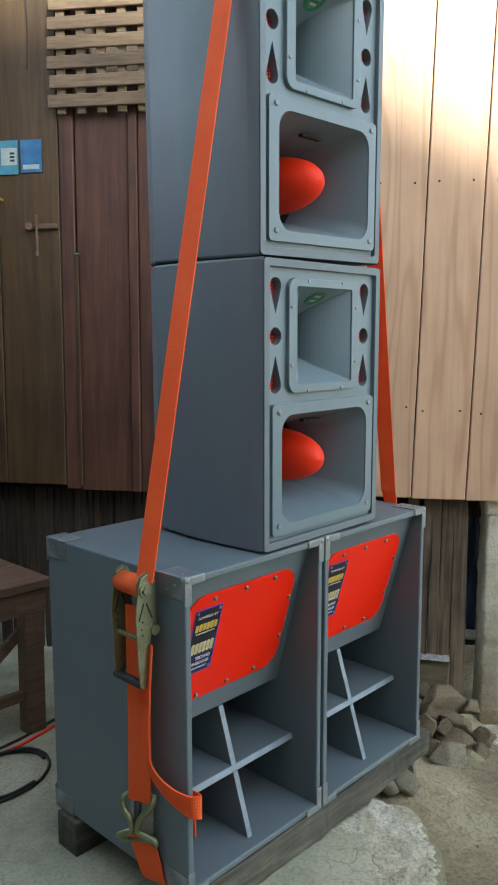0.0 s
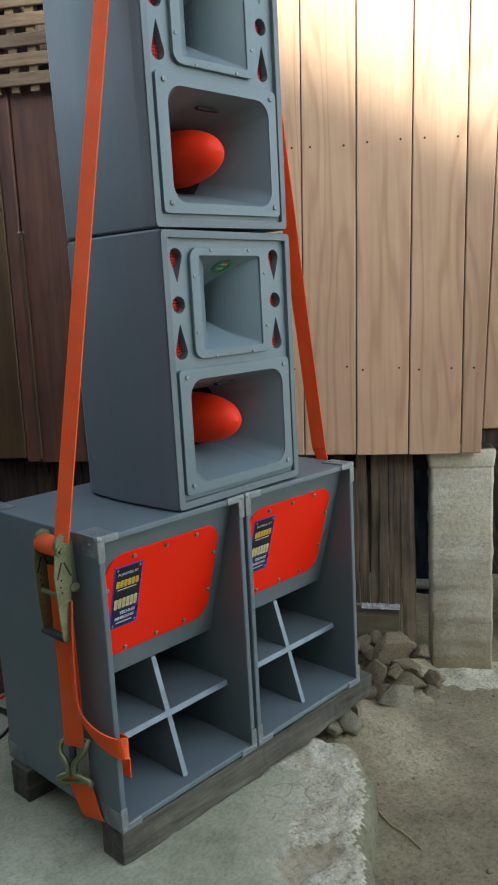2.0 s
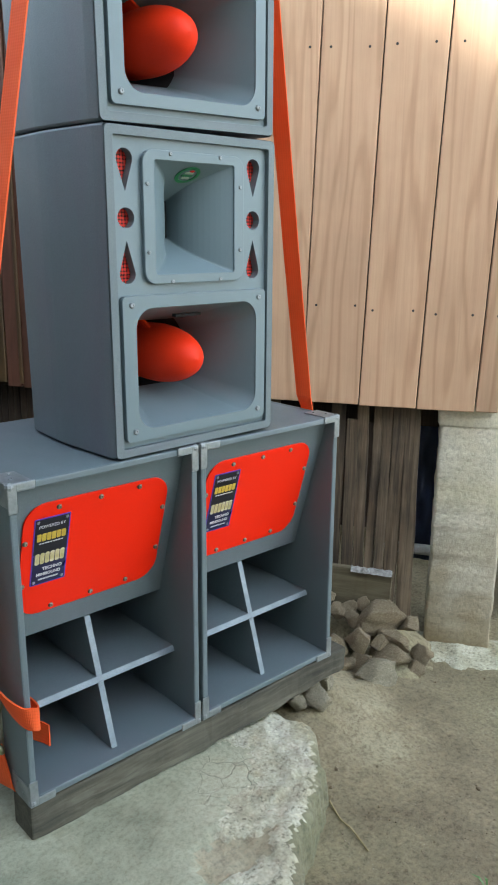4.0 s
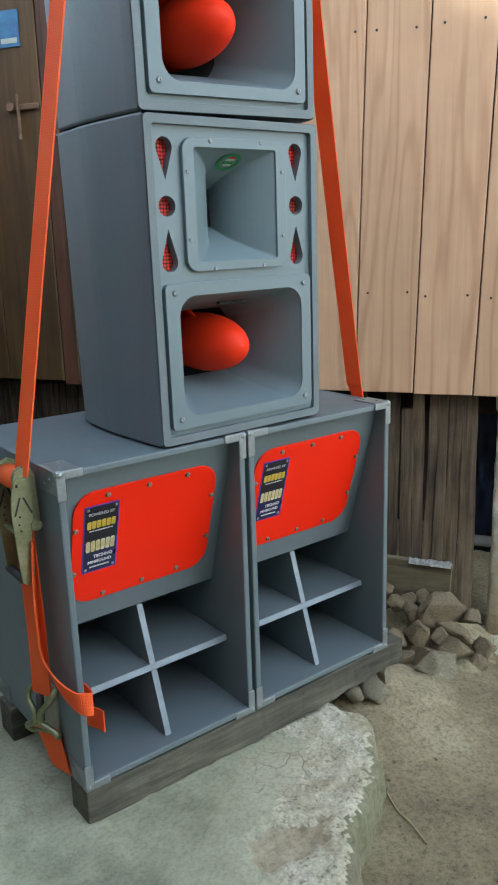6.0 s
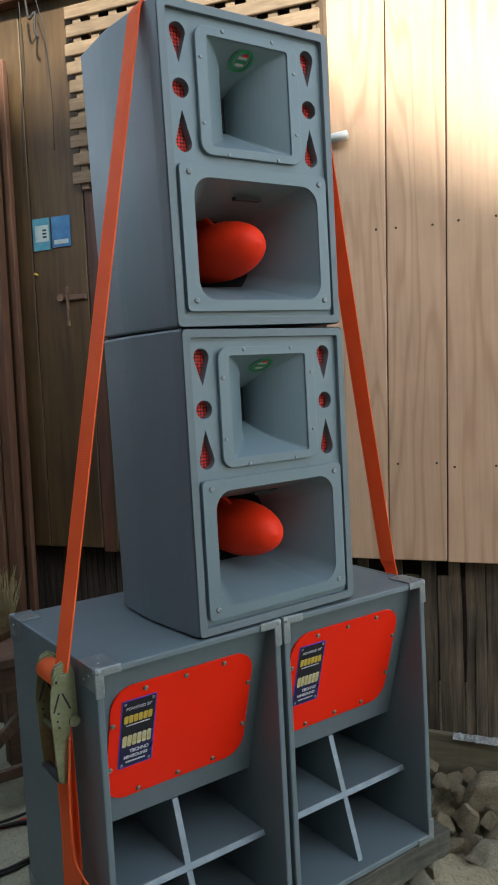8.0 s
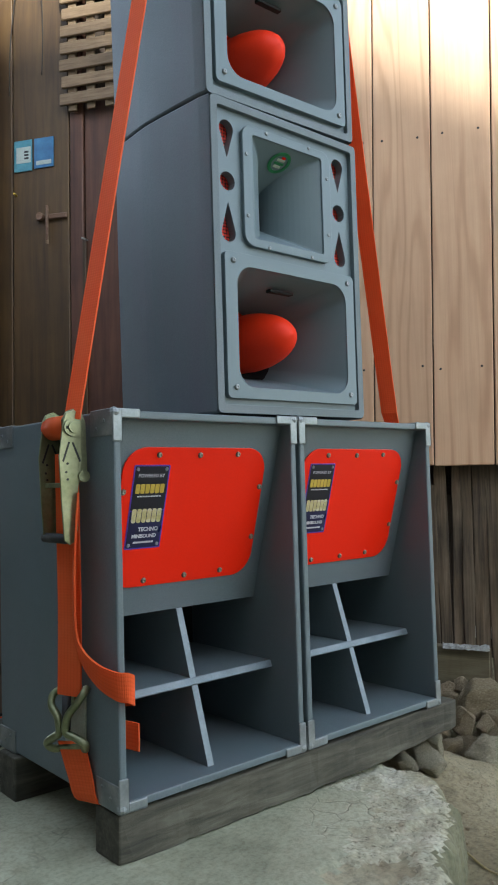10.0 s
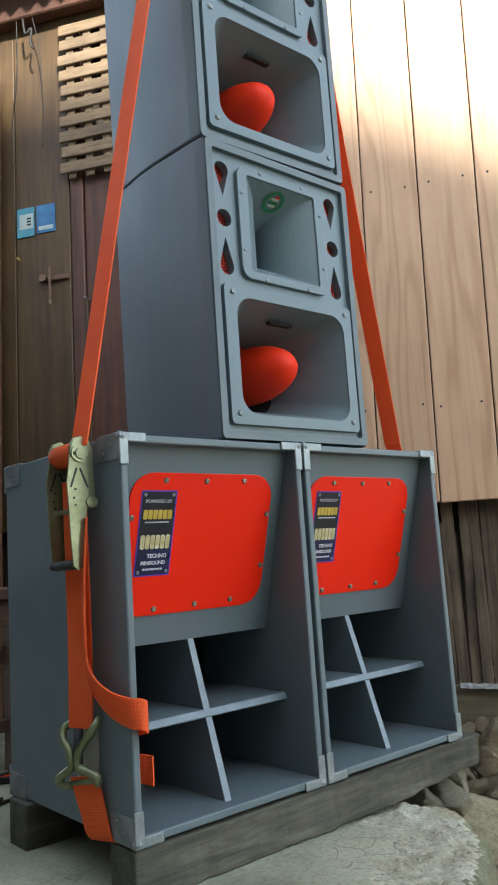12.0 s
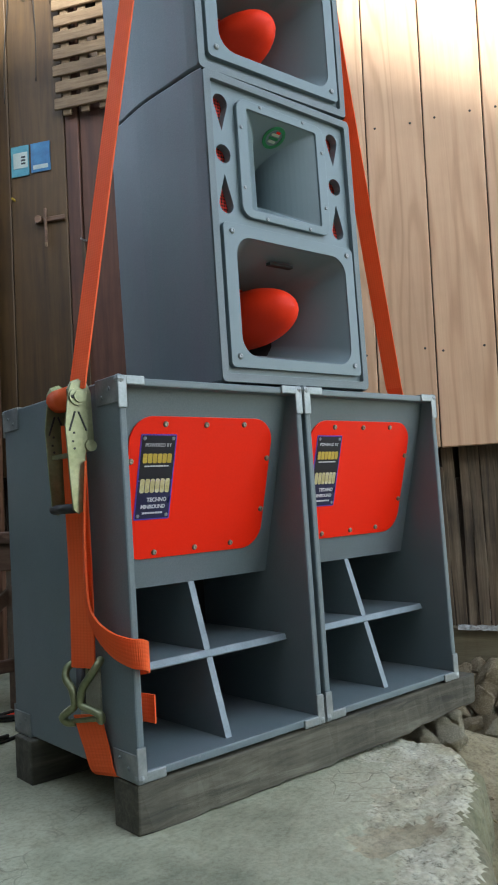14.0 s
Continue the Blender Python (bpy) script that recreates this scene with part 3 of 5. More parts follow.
def build_wall():
    wall = thing("wall_house", WALL, "house wall of upright pale varnished boards on a raised floor", "wall", kind="structure")
    cuts = [(-0.60, 0.010), (-0.381, 0.023), (-0.168, 0.0225), (0.042, 0.025), (0.249, 0.0225), (0.330, 0.046)]
    for (a, la), (b, lb) in zip(cuts, cuts[1:]):
        centred("plank", board(a + 0.0022, b - 0.0022, 0.768 + random.uniform(-0.004, 0.004), 3.3, 0.0, 0.02, la, lb), PLANK, wall)
    centred("backing", box(-0.62, 0.022, 0.80, 0.44, 0.03, 3.3), BAMBOO, wall)
    centred("corner_board", board(0.336, 0.425, 0.865, 3.3, 0.004, 0.03, 0.046, 0.05), PLANK, wall, "pale board with borer tracks and a rough edge")
    # nails in rows, where the boards meet the studs
    nail = None
    rows = (((-0.41, 1.13), (-0.338, 1.131), (-0.197, 1.133), (-0.134, 1.118), (0.0095, 1.121), (0.088, 1.111), (0.214, 1.112), (0.300, 1.111)),
            ((-0.39, 1.992), (-0.318, 1.99), (-0.188, 1.986), (-0.098, 1.991), (0.028, 1.992), (0.118, 1.99), (0.241, 1.985)),
            ((-0.37, 2.85), (-0.30, 2.845), (-0.165, 2.85), (-0.08, 2.84), (0.05, 2.85), (0.14, 2.845), (0.262, 2.85)))
    for u, z in [p for row in rows for p in row]:
        m = Matrix.Translation((u, -0.0005, z))
        if nail is None:
            nail = part("nail", screw_mesh(0.0045, 0.002), RUBBER, wall, m=m)
        else:
            again(nail, m)
    # floor beam behind the lower edge
    centred("floor_beam", box(-2.6, 0.20, 0.66, 0.36, 0.28, 0.80, bev=0.004), BAMBOO, wall)
    # boards at the door end
    centred("plank", board(-2.9, -2.42, 0.78, 3.2, 0.0, 0.02), DOOR_WOOD, wall)
    centred("plank", board(-2.415, -1.88, 0.78, 3.2, 0.0, 0.02), DOOR_WOOD, wall)
    centred("plank", board(-1.876, -1.615, 0.778, 3.2, 0.002, 0.022), DOOR_WOOD, wall)
    centred("post", box(-1.612, 0.006, 0.76, -1.552, 0.05, 3.2, bev=0.004), RED_WOOD, wall)
    centred("panel", board(-1.548, -1.325, 0.755, 2.34, 0.018, 0.03), RED_WOOD, wall)
    centred("batten", box(-1.322, 0.006, 0.755, -1.285, 0.03, 2.34, bev=0.003), RED_WOOD, wall)
    centred("panel", board(-1.283, -0.95, 0.755, 2.34, 0.018, 0.03), RED_WOOD, wall)
    centred("panel", board(-0.946, -0.60, 0.755, 2.34, 0.018, 0.03), RED_WOOD, wall)
    centred("batten", box(-1.555, 0.002, 0.775, -1.54, 0.012, 1.75, bev=0.002), DOOR_WOOD, wall)
    centred("corner_post", box(-0.585, -0.02, 2.25, -0.545, 0.03, 3.3, bev=0.008), DOOR_WOOD, wall, "rough-edged brown post")
    # closed dark box added behind the lattice so its gaps show no sky
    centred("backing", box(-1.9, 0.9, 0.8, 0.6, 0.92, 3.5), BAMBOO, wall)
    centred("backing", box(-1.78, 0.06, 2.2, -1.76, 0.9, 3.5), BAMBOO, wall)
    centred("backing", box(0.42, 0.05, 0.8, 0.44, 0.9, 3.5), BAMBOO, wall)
    tagged(part("ceiling", box(-1.78, 0.0, 3.45, 0.6, 0.92, 3.5), BAMBOO, m=WALL), "dark ceiling added inside the house to shut out sky", "ceiling", kind="structure")
    centred("plank", box(-1.62, 0.0, 3.02, -0.58, 0.03, 3.3, bev=0.003), DOOR_WOOD, wall)
    return wall


def build_lattice():
    lat = thing("lattice_panel", WALL @ Matrix.Translation((-1.635, -0.004, 2.30)), "weathered wooden lattice panel nailed over a wall opening", "lattice", kind="structure")
    pitch, n = 0.0735, 10
    for k in range(n):
        z = 0.012 + pitch * k
        out = random.uniform(-0.012, 0.008)
        w = 1.07 if k < 8 else 1.12
        bm = box(out, -0.026, z, w, -0.014, z + 0.050, bev=0.003)
        centred("lath", bm, LATTICE, lat)
    for k in range(13):
        x = 0.03 + 0.084 * k
        if x < 1.06:
            bm = box(x, -0.013, -0.012, x + 0.038, -0.001, 0.73, bev=0.003)
            centred("lath", bm, LATTICE, lat)
    return lat


def build_roof():
    roof = thing("porch_roof", WALL, "old corrugated roofing over a brown timber beam", "roof", kind="structure")
    centred("beam", box(-3.2, -0.07, 3.08, -1.0, -0.002, 3.215, bev=0.006), RED_WOOD, roof)
    bm = bmesh.new()
    rings = []
    for y in (0.06, -0.12, -0.30):
        ring = []
        for i in range(0, 216):
            u = -3.3 + i * 0.01
            ring.append((u, y, 3.238 + 0.019 * math.sin(u * 2 * math.pi / 0.084) - y * 0.05))
        rings.append(ring)
    vs = loft(bm, rings, closed=False)
    r = bmesh.ops.extrude_face_region(bm, geom=list(bm.faces))
    for v in [g for g in r["geom"] if isinstance(g, bmesh.types.BMVert)]:
        v.co.z += 0.003
    part("roofing_sheet", bm, ROOFING, roof, "old grey corrugated sheet", smooth=True)
    return roof


build_wall()
build_lattice()
build_roof()

# unseen wall added across the yard, behind the viewer; its outline shades the wall
def build_blockers():
    nb = thing("wall_neighbour", WALL, "plain unseen wall added across the yard to shape the sun", "wall", kind="structure")
    bm = bmesh.new()
    pts = [(-5.0, -0.4), (9.0, -0.4), (9.0, 2.9), (3.5, 4.99), (2.6, 5.48), (1.8, 5.69), (-5.0, 5.76)]
    for y in (-5.0, -5.2):
        bm.faces.new([bm.verts.new((u, y, z)) for u, z in pts])
    bm.verts.ensure_lookup_table()
    n = len(pts)
    for i in range(n):
        j = (i + 1) % n
        bm.faces.new((bm.verts[i], bm.verts[j], bm.verts[n + j], bm.verts[n + i]))
    part("gable", bm, PLASTER, nb)
    # dark wall added out of view to cut light from the left
    side = thing("wall_side", WALL, "plain dark unseen wall added to cut light from the left", "wall", kind="structure")
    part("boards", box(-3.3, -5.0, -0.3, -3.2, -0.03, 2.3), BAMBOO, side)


build_blockers()


# ---------------------------------------------------------------- bass boxes
def corner_bracket():
    """A pressed steel corner cap; the corner is at the origin, the box at +x, +y, -z."""
    bm = bmesh.new()
    add_box(bm, -0.003, -0.003, -0.062, 0.0185, 0.0, 0.003, bev=0.0025, seg=2)     # front, upright leg
    add_box(bm, 0.016, -0.003, -0.016, 0.060, 0.0, 0.003, bev=0.0025, seg=2)      # front, level leg
    add_box(bm, -0.003, 0.0, -0.05, 0.0, 0.085, 0.003, bev=0.0015)        # side plate
    add_box(bm, 0.0, 0.0, 0.0, 0.055, 0.085, 0.003, bev=0.0015)           # top plate
    r = bmesh.ops.create_uvsphere(bm, u_segments=10, v_segments=6, radius=0.011)
    for v in r["verts"]:
        v.co += Vector((0.005, 0.005, -0.005))
    for p, ax in (((-0.003, 0.03, -0.02), 0), ((-0.003, 0.06, -0.035), 0), ((0.02, 0.03, 0.003), 2), ((0.035, 0.065, 0.003), 2)):
        r = bmesh.ops.create_icosphere(bm, subdivisions=1, radius=0.005)
        for v in r["verts"]:
            v.co[ax] *= 0.6
            v.co += Vector(p)
    return bm


def text_mesh(body, size, material, parent, m, bold=0.0):
    cu = bpy.data.curves.new("lettering", "FONT")
    cu.body, cu.size, cu.align_x, cu.offset, cu.extrude = body, size, "CENTER", bold, 0.0004
    cu.materials.append(material)
    ob = new("lettering", cu)
    ob.parent = parent
    ob.matrix_basis = m
    return ob


def pale_front(ob):
    """Paler grey on the faces that look to the front."""
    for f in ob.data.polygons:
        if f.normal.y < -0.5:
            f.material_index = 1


def build_sub(W, origin, label):
    H, D, T = 0.76, 0.545, 0.017
    sub = thing("bass_speaker", Matrix.Translation(origin) @ pose(0, 0, 0, 0, -0.5, 0), label, "speaker", "bass speakers")
    # shell: four walls and a back
    part("side_panel", box(0, 0, 0, T, D, H, bev=0.004, seg=2), GREY, sub)
    part("side_panel", box(W - T, 0, 0, W, D, H, bev=0.004, seg=2), GREY, sub)
    part("top_panel", box(T - 0.004, 0.0008, H - T, W - T + 0.004, D - 0.0008, H - 0.0008, bev=0.003, seg=2), GREY, sub)
    part("bottom_panel", box(T - 0.004, 0.0008, 0.0008, W - T + 0.004, D - 0.0008, T, bev=0.003, seg=2), GREY, sub)
    part("back_panel", box(T - 0.004, D - T, T - 0.004, W - T + 0.004, D - 0.0015, H - T + 0.004), GREY, sub)
    # sloping baffle, wedge section
    y_top, y_bot, z_bot = 0.030, 0.146, 0.336
    slope = (y_bot - y_top) / (H - T - z_bot)
    bm = bmesh.new()
    ring = lambda x: [(x, y_top, H - T), (x, y_bot, z_bot), (x, y_bot + 0.03, z_bot - 0.002), (x, y_bot + 0.12, z_bot), (x, y_top + 0.02, H - T)]
    loft(bm, [ring(T), ring(W - T)], True, True)
    part("baffle", bm, GREY, sub)
    # level shelf and upright divider with sloped fronts
    zs = 0.184
    front = lambda z: 0.037 + (z - 0.02) / (z_bot - 0.02) * (y_bot - 0.043)
    bm = bmesh.new()
    ring = lambda x: [(x, front(zs - 0.008), zs - 0.008), (x, front(zs - 0.008) - 0.002, zs - 0.005), (x, front(zs + 0.008) - 0.002, zs + 0.006), (x, front(zs + 0.008), zs + 0.008), (x, 0.40, zs + 0.008), (x, 0.40, zs - 0.008)]
    loft(bm, [ring(T), ring(W - T)], True, True)
    pale_front(part("shelf", bm, [GREY, PALE_EDGE], sub))
    bm = bmesh.new()
    ring = lambda x: [(x, front(T), T), (x, front(z_bot), z_bot), (x, 0.40, z_bot), (x, 0.40, T)]
    loft(bm, [ring(W / 2 - 0.008), ring(W / 2 + 0.008)], True, True)
    pale_front(part("divider", bm, [GREY, PALE_EDGE], sub))
    # port back wall; its black stands for the deep shade in the port
    part("port_back", box(T, 0.40, T, W - T, 0.41, z_bot + 0.02), BLACK, sub, "inner wall of the port, blackened for deep shade")
    # red cover plate, in a frame lying on the baffle: x across, y out of it, z up it
    ang = math.degrees(math.atan(slope))
    lie = Matrix.Translation((W / 2, y_top, H - T)) @ pose(0, 0, 0, ang, 0, 0)
    z0, z1 = -0.358, -0.054
    cz, ph = (z0 + z1) / 2, z1 - z0
    red = part("cover_plate", plate(rounded(0.382, ph, 0.055, 8, 0, cz), [], -0.0005, -0.005), RED, sub, "glossy red cover plate", m=lie)
    for bmod in [red.modifiers.new("edge", "BEVEL")]:
        bmod.width, bmod.segments, bmod.limit_method = 0.0015, 2, "ANGLE"
    spots = [(-0.108, -0.070), (-0.002, -0.070), (0.103, -0.068), (-0.106, -0.3445), (0.0, -0.3425), (0.1005, -0.341),
             (0.182, -0.145), (0.181, -0.266), (-0.184, -0.148), (-0.184, -0.266)]
    first = None
    for x, z in spots:
        m = Matrix.Translation((x, -0.005, z))
        first = part("screw", screw_mesh(0.0065, 0.005), SCREW, red, m=m, smooth=True) if first is None else again(first, m)
    # printed label
    lw, lz1, lz0 = 0.088, -0.091, -0.272
    lx = -0.165 + lw / 2
    lh, lc = lz1 - lz0, (lz1 + lz0) / 2
    lab = part("label", plate(rounded(lw, lh, 0.002, 1, lx, lc), [], -0.005, -0.0062), PURPLE, sub, "dark printed paper label with gold and white print", m=lie)
    part("print_ground", plate(rounded(lw - 0.006, lh * 0.52, 0.001, 1, lx, lc + lh * 0.225), [], -0.0062, -0.0066), INK, lab)
    part("print_ground", plate(rounded(lw - 0.006, lh * 0.44, 0.001, 1, lx, lc - lh * 0.265), [], -0.0062, -0.0066), NAVY, lab)

    def bars(z, h, w, material, n):
        step = w / n
        for k in range(n):
            x = lx - w / 2 + step * (k + 0.5)
            part("print_bar", plate(rounded(step * 0.86, h, h * 0.12, 2, x, lc + z), [], -0.0066, -0.007), material, lab)

    face = lambda x, z: Matrix.Translation((x, -0.0068, z)) @ pose(0, 0, 0, 90, 0, 0)
    text_mesh("POWERED BY", 0.0105, SILVER, lab, face(lx, lc + lh * 0.355))
    bars(lh * 0.22, 0.020, 0.072, GOLD, 6)
    bars(lh * 0.13, 0.0028, 0.06, SILVER, 9)
    bars(-lh * 0.10, 0.030, 0.074, PALE_GOLD, 6)
    text_mesh("TECHNO", 0.0118, SILVER, lab, face(lx + 0.008, lc - lh * 0.285), 0.0004)
    text_mesh("MINISOUND", 0.0108, SILVER, lab, face(lx, lc - lh * 0.365), 0.0004)
    bars(-lh * 0.42, 0.004, 0.05, SILVER, 8)
    pin = None
    for x in (-1, 1):
        for z in (-1, 1):
            m = Matrix.Translation((lx + x * (lw / 2 - 0.009), -0.0066, lc + z * (lh / 2 - 0.009)))
            pin = part("tack", screw_mesh(0.004, 0.002), STEEL, lab, m=m, smooth=True) if pin is None else again(pin, m)
    # eight corner caps
    cap = None
    for sx in (1, -1):
        for sy in (1, -1):
            for sz in (1, -1):
                m = Matrix.Translation((0 if sx > 0 else W, 0 if sy > 0 else D, H if sz > 0 else 0)) @ Matrix.Diagonal((sx, sy, sz, 1))
                cap = part("corner_cap", corner_bracket(), STEEL, sub, "dull steel corner cap", m=m) if cap is None else again(cap, m)
    return sub


build_sub(0.486, (-0.490, 0.0, 0.100), "grey painted bass speaker with red cover plate, beside the strap ratchet")
build_sub(0.502, (0.008, 0.0, 0.105), "grey painted bass speaker with red cover plate and steel corners")


# ---------------------------------------------------------------- horn boxes
def teardrop(cx, z_round, z_tip, r, n=14):
    """A drop with its round end centred at z_round."""
    up = 1 if z_tip > z_round else -1
    pts = []
    for k in range(n + 1):
        a = radians(-20 + 220 * k / n)
        pts.append((cx + r * math.cos(a), z_round - up * r * math.sin(a)))
    pts.append((cx, z_tip))
    return pts if up > 0 else pts[::-1]


def circle(cx, cz, r, n=18):
    return [(cx + r * math.cos(2 * math.pi * k / n), cz + r * math.sin(2 * math.pi * k / n)) for k in range(n)]


def flare_rings(mouth, throat, y0, y1, wide, tall, steps=10):
    """Rings from mouth to throat; wide and tall: how fast the width and the height close."""
    rings = []
    for k in range(steps + 1):
        t = (k / steps) ** 1.4
        fx, fz = 1 - (1 - t) ** wide, 1 - (1 - t) ** tall
        rings.append([(a[0] + (b[0] - a[0]) * fx, y0 + (y1 - y0) * t, a[1] + (b[1] - a[1]) * fz) for a, b in zip(mouth, throat)])
    return rings


def build_top(origin, turn, label):
    W, H = 0.478, 0.7075
    top = thing("horn_speaker", Matrix.Translation(origin) @ pose(0, 0, 0, *turn), label, "speaker", "horn speakers")
    h = W / 2
    # body: slightly swelling sides, hollow front
    outline = lambda g: [(-h + g, 0.0), (-h - 0.006 + g, 0.03), (-h - 0.018 + g, 0.17), (-h - 0.020 + g, 0.205), (-h - 0.020 + g, 0.24), (-h - 0.012 + g, 0.37), (-h + 0.04 + g, 0.45),
                         (h - 0.04 - g, 0.45), (h + 0.012 - g, 0.37), (h + 0.020 - g, 0.24), (h + 0.020 - g, 0.205), (h + 0.018 - g, 0.17), (h + 0.006 - g, 0.03), (h - g, 0.0)]
    bm = bmesh.new()
    rings = []
    for z, g in ((0.0, 0.006), (0.002, 0.0025), (0.006, 0.0), (H / 2, -0.001), (H - 0.006, 0.0), (H - 0.002, 0.0025), (H, 0.006)):
        rings.append([(x * (1 - 0.025 * (1 - z / H) * min(1, y / 0.36)), y if y > 0 else g * 0.6, z) for x, y in outline(g)])
    loft(bm, rings, True, True)
    # open the front: the faces between last and first outline points
    bm.faces.ensure_lookup_table()
    front = [f for f in bm.faces if all(v.co.y < 0.01 for v in f.verts)]
    bmesh.ops.delete(bm, geom=front, context="FACES")
    part("body", bm, GREY_MAUVE, top, smooth=False)
    # rim round the front, then the recessed panel
    zc = H / 2
    rim = part("front_rim", plate(rounded(W - 0.002, H - 0.004, 0.012, 4, 0, zc), [rounded(W - 0.040, H - 0.042, 0.006, 3, 0, zc)], -0.004, 0.02), GREY, top)
    bv = rim.modifiers.new("edge", "BEVEL")
    bv.width, bv.segments, bv.limit_method = 0.004, 2, "ANGLE"
    holes = []
    tx, tz, tw, th = -0.003, 0.524, 0.287, 0.280
    ports = (-0.185, 0.179)
    for x in ports:
        holes += [teardrop(x, 0.6425, 0.577, 0.0205), circle(x, 0.5235, 0.0215), teardrop(x, 0.4065, 0.477, 0.0205)]
    mouth_t = rounded(0.227, 0.239, 0.006, 3, tx, tz)
    mouth_m = rounded(0.356, 0.272, 0.045, 8, 0.002, 0.197)
    part("front_panel", plate(rounded(W - 0.038, H - 0.040, 0.006, 3, 0, zc), [*holes, rounded(0.223, 0.235, 0.006, 3, tx, tz), rounded(0.350, 0.266, 0.045, 8, 0.002, 0.197)], 0.008, 0.030), GREY_PLASTIC, top)
    for x in ports:
        part("port_mesh", plate(rounded(0.056, 0.31, 0.005, 2, x, 0.524), [], 0.031, 0.035), GRILLE, top, "red port mesh")
    # high horn with its flange; the throat is a tall slot
    hi = part("high_horn", plate(rounded(tw, th, 0.028, 5, tx, tz), [mouth_t], -0.003, 0.008), GREY_PLASTIC, top, "square grey horn")
    b2 = hi.modifiers.new("edge", "BEVEL")
    b2.width, b2.segments, b2.limit_method = 0.003, 2, "ANGLE"
    bm = bmesh.new()
    loft(bm, flare_rings(mouth_t, rounded(0.034, 0.086, 0.003, 3, tx, tz), 0.002, 0.135, 2.3, 1.15, 14), False, False)
    part("flare", bm, GREY_PLASTIC, hi, smooth=False)
    part("throat", box(tx - 0.03, 0.135, tz - 0.06, tx + 0.03, 0.139, tz + 0.06), BLACK, hi, "dark driver slot")
    first = None
    for x, z in ((-0.070, 0.1335), (0.070, 0.1345), (-0.070, -0.136), (0.070, -0.1345), (-0.133, 0.070), (-0.133, -0.072), (0.131, 0.073), (0.131, -0.069)):
        m = Matrix.Translation((tx + x, -0.003, tz + z))
        first = part("screw", screw_mesh(0.0045, 0.003), STEEL, hi, m=m, smooth=True) if first is None else again(first, m)
    # round green sticker on the flare's upper face: y along the horn
    ty = math.degrees(math.atan2((0.239 - 0.086) / 2, 0.133))
    lie = Matrix.Translation((tx + 0.006, 0.036, tz + 0.1195 - 0.034 * math.tan(radians(ty)) - 0.004)) @ pose(0, 0, 0, 90 - ty, 0, 0)
    st = part("sticker", plate(circle(0, 0, 0.031, 28), [circle(0, 0, 0.0225, 24)], 0.0, -0.001), GREEN, hi, "round green and cream sticker", m=lie)
    for w, z, m1 in ((0.024, 0.008, CREAM), (0.030, -0.002, GREEN), (0.022, -0.011, CREAM)):
        part("sticker_mark", plate(rounded(w, 0.007, 0.002, 2, 0, z), [], 0.0, -0.001), m1, hi, m=lie)
    part("sticker_mark", plate(rounded(0.012, 0.006, 0.002, 2, 0.004, 0.015), [], 0.0, -0.001), RED, hi, m=lie)
    # mid horn
    mid = part("mid_horn", plate(rounded(0.421, 0.326, 0.012, 4, 0.0, 0.198), [mouth_m], -0.006, 0.008), GREY_PLASTIC, top, "wide grey horn with rounded mouth")
    b3 = mid.modifiers.new("edge", "BEVEL")
    b3.width, b3.segments, b3.limit_method = 0.0045, 3, "ANGLE"
    back = []
    for x, z in mouth_m:
        a = math.atan2(z - 0.197, x)
        back.append((0.116 * math.cos(a), 0.197 + 0.116 * math.sin(a)))
    bm = bmesh.new()
    loft(bm, flare_rings(mouth_m, back, -0.002, 0.205, 1.5, 1.1, 14), False, False)
    part("flare", bm, GREY_PLASTIC, mid, smooth=True)
    # black tunnel starts early to give the horn's depth its shade
    bm = bmesh.new()
    loft(bm, [[(r * math.cos(a), y, 0.197 + r * math.sin(a)) for a in (2 * math.pi * q / 28 for q in range(28))] for y, r in ((0.204, 0.1165), (0.28, 0.10), (0.34, 0.05))], False, True)
    part("throat", bm, BLACK, mid, "driver throat, black for deep shade", smooth=True)
    first = None
    for x in (-0.187, 0.187):
        for z in (-0.141, 0.141):
            m = Matrix.Translation((x, -0.006, 0.2005 + z))
            first = part("screw", screw_mesh(0.0068, 0.005), STEEL, mid, m=m, smooth=True) if first is None else again(first, m)
    part("slot", box(-0.03, 0.045, 0.302, 0.045, 0.06, 0.309), BLACK, mid)
    # bullet-shaped phase plug
    bm = bmesh.new()
    rings = []
    for k in range(19):
        t = k / 18
        r = 0.073 * math.sqrt(max(0.0, 1 - (1 - min(1, t * 1.45)) ** 2)) * (1 - 0.12 * max(0, t - 0.69)) + 0.0006
        rings.append([(0.012 + r * math.cos(a), 0.018 + 0.24 * t, 0.200 + r * math.sin(a)) for a in (2 * math.pi * q / 32 for q in range(32))])
    loft(bm, rings, True, True)
    plug = part("phase_plug", bm, PLUG, top, "orange bullet-shaped phase plug", smooth=True)
    # two legs that sweep from the plug out to the throat's wall
    leg = None
    for a in (-24, 96):
        m = Matrix.Translation((0.012, 0, 0.200)) @ pose(0, 0, 0, 0, a, 0)
        if leg is None:
            bm = bmesh.new()
            rings = []
            for k in range(9):
                t = k / 8
                z = 0.060 + 0.062 * t
                lead = 0.135 + 0.07 * t ** 0.5
                rings.append([(-0.007, 0.25, z), (-0.007, lead + 0.01, z), (-0.003, lead, z), (0.003, lead, z), (0.007, lead + 0.01, z), (0.007, 0.25, z)])
            loft(bm, rings, True, True)
            leg = part("leg", bm, PLUG, plug, m=m, smooth=False)
        else:
            again(leg, m)
    return top


build_top((0.0042, 0.0098, 0.8685), (0.42, -0.98, 0.26), "grey horn speaker with orange plug, strapped onto the bass speakers")
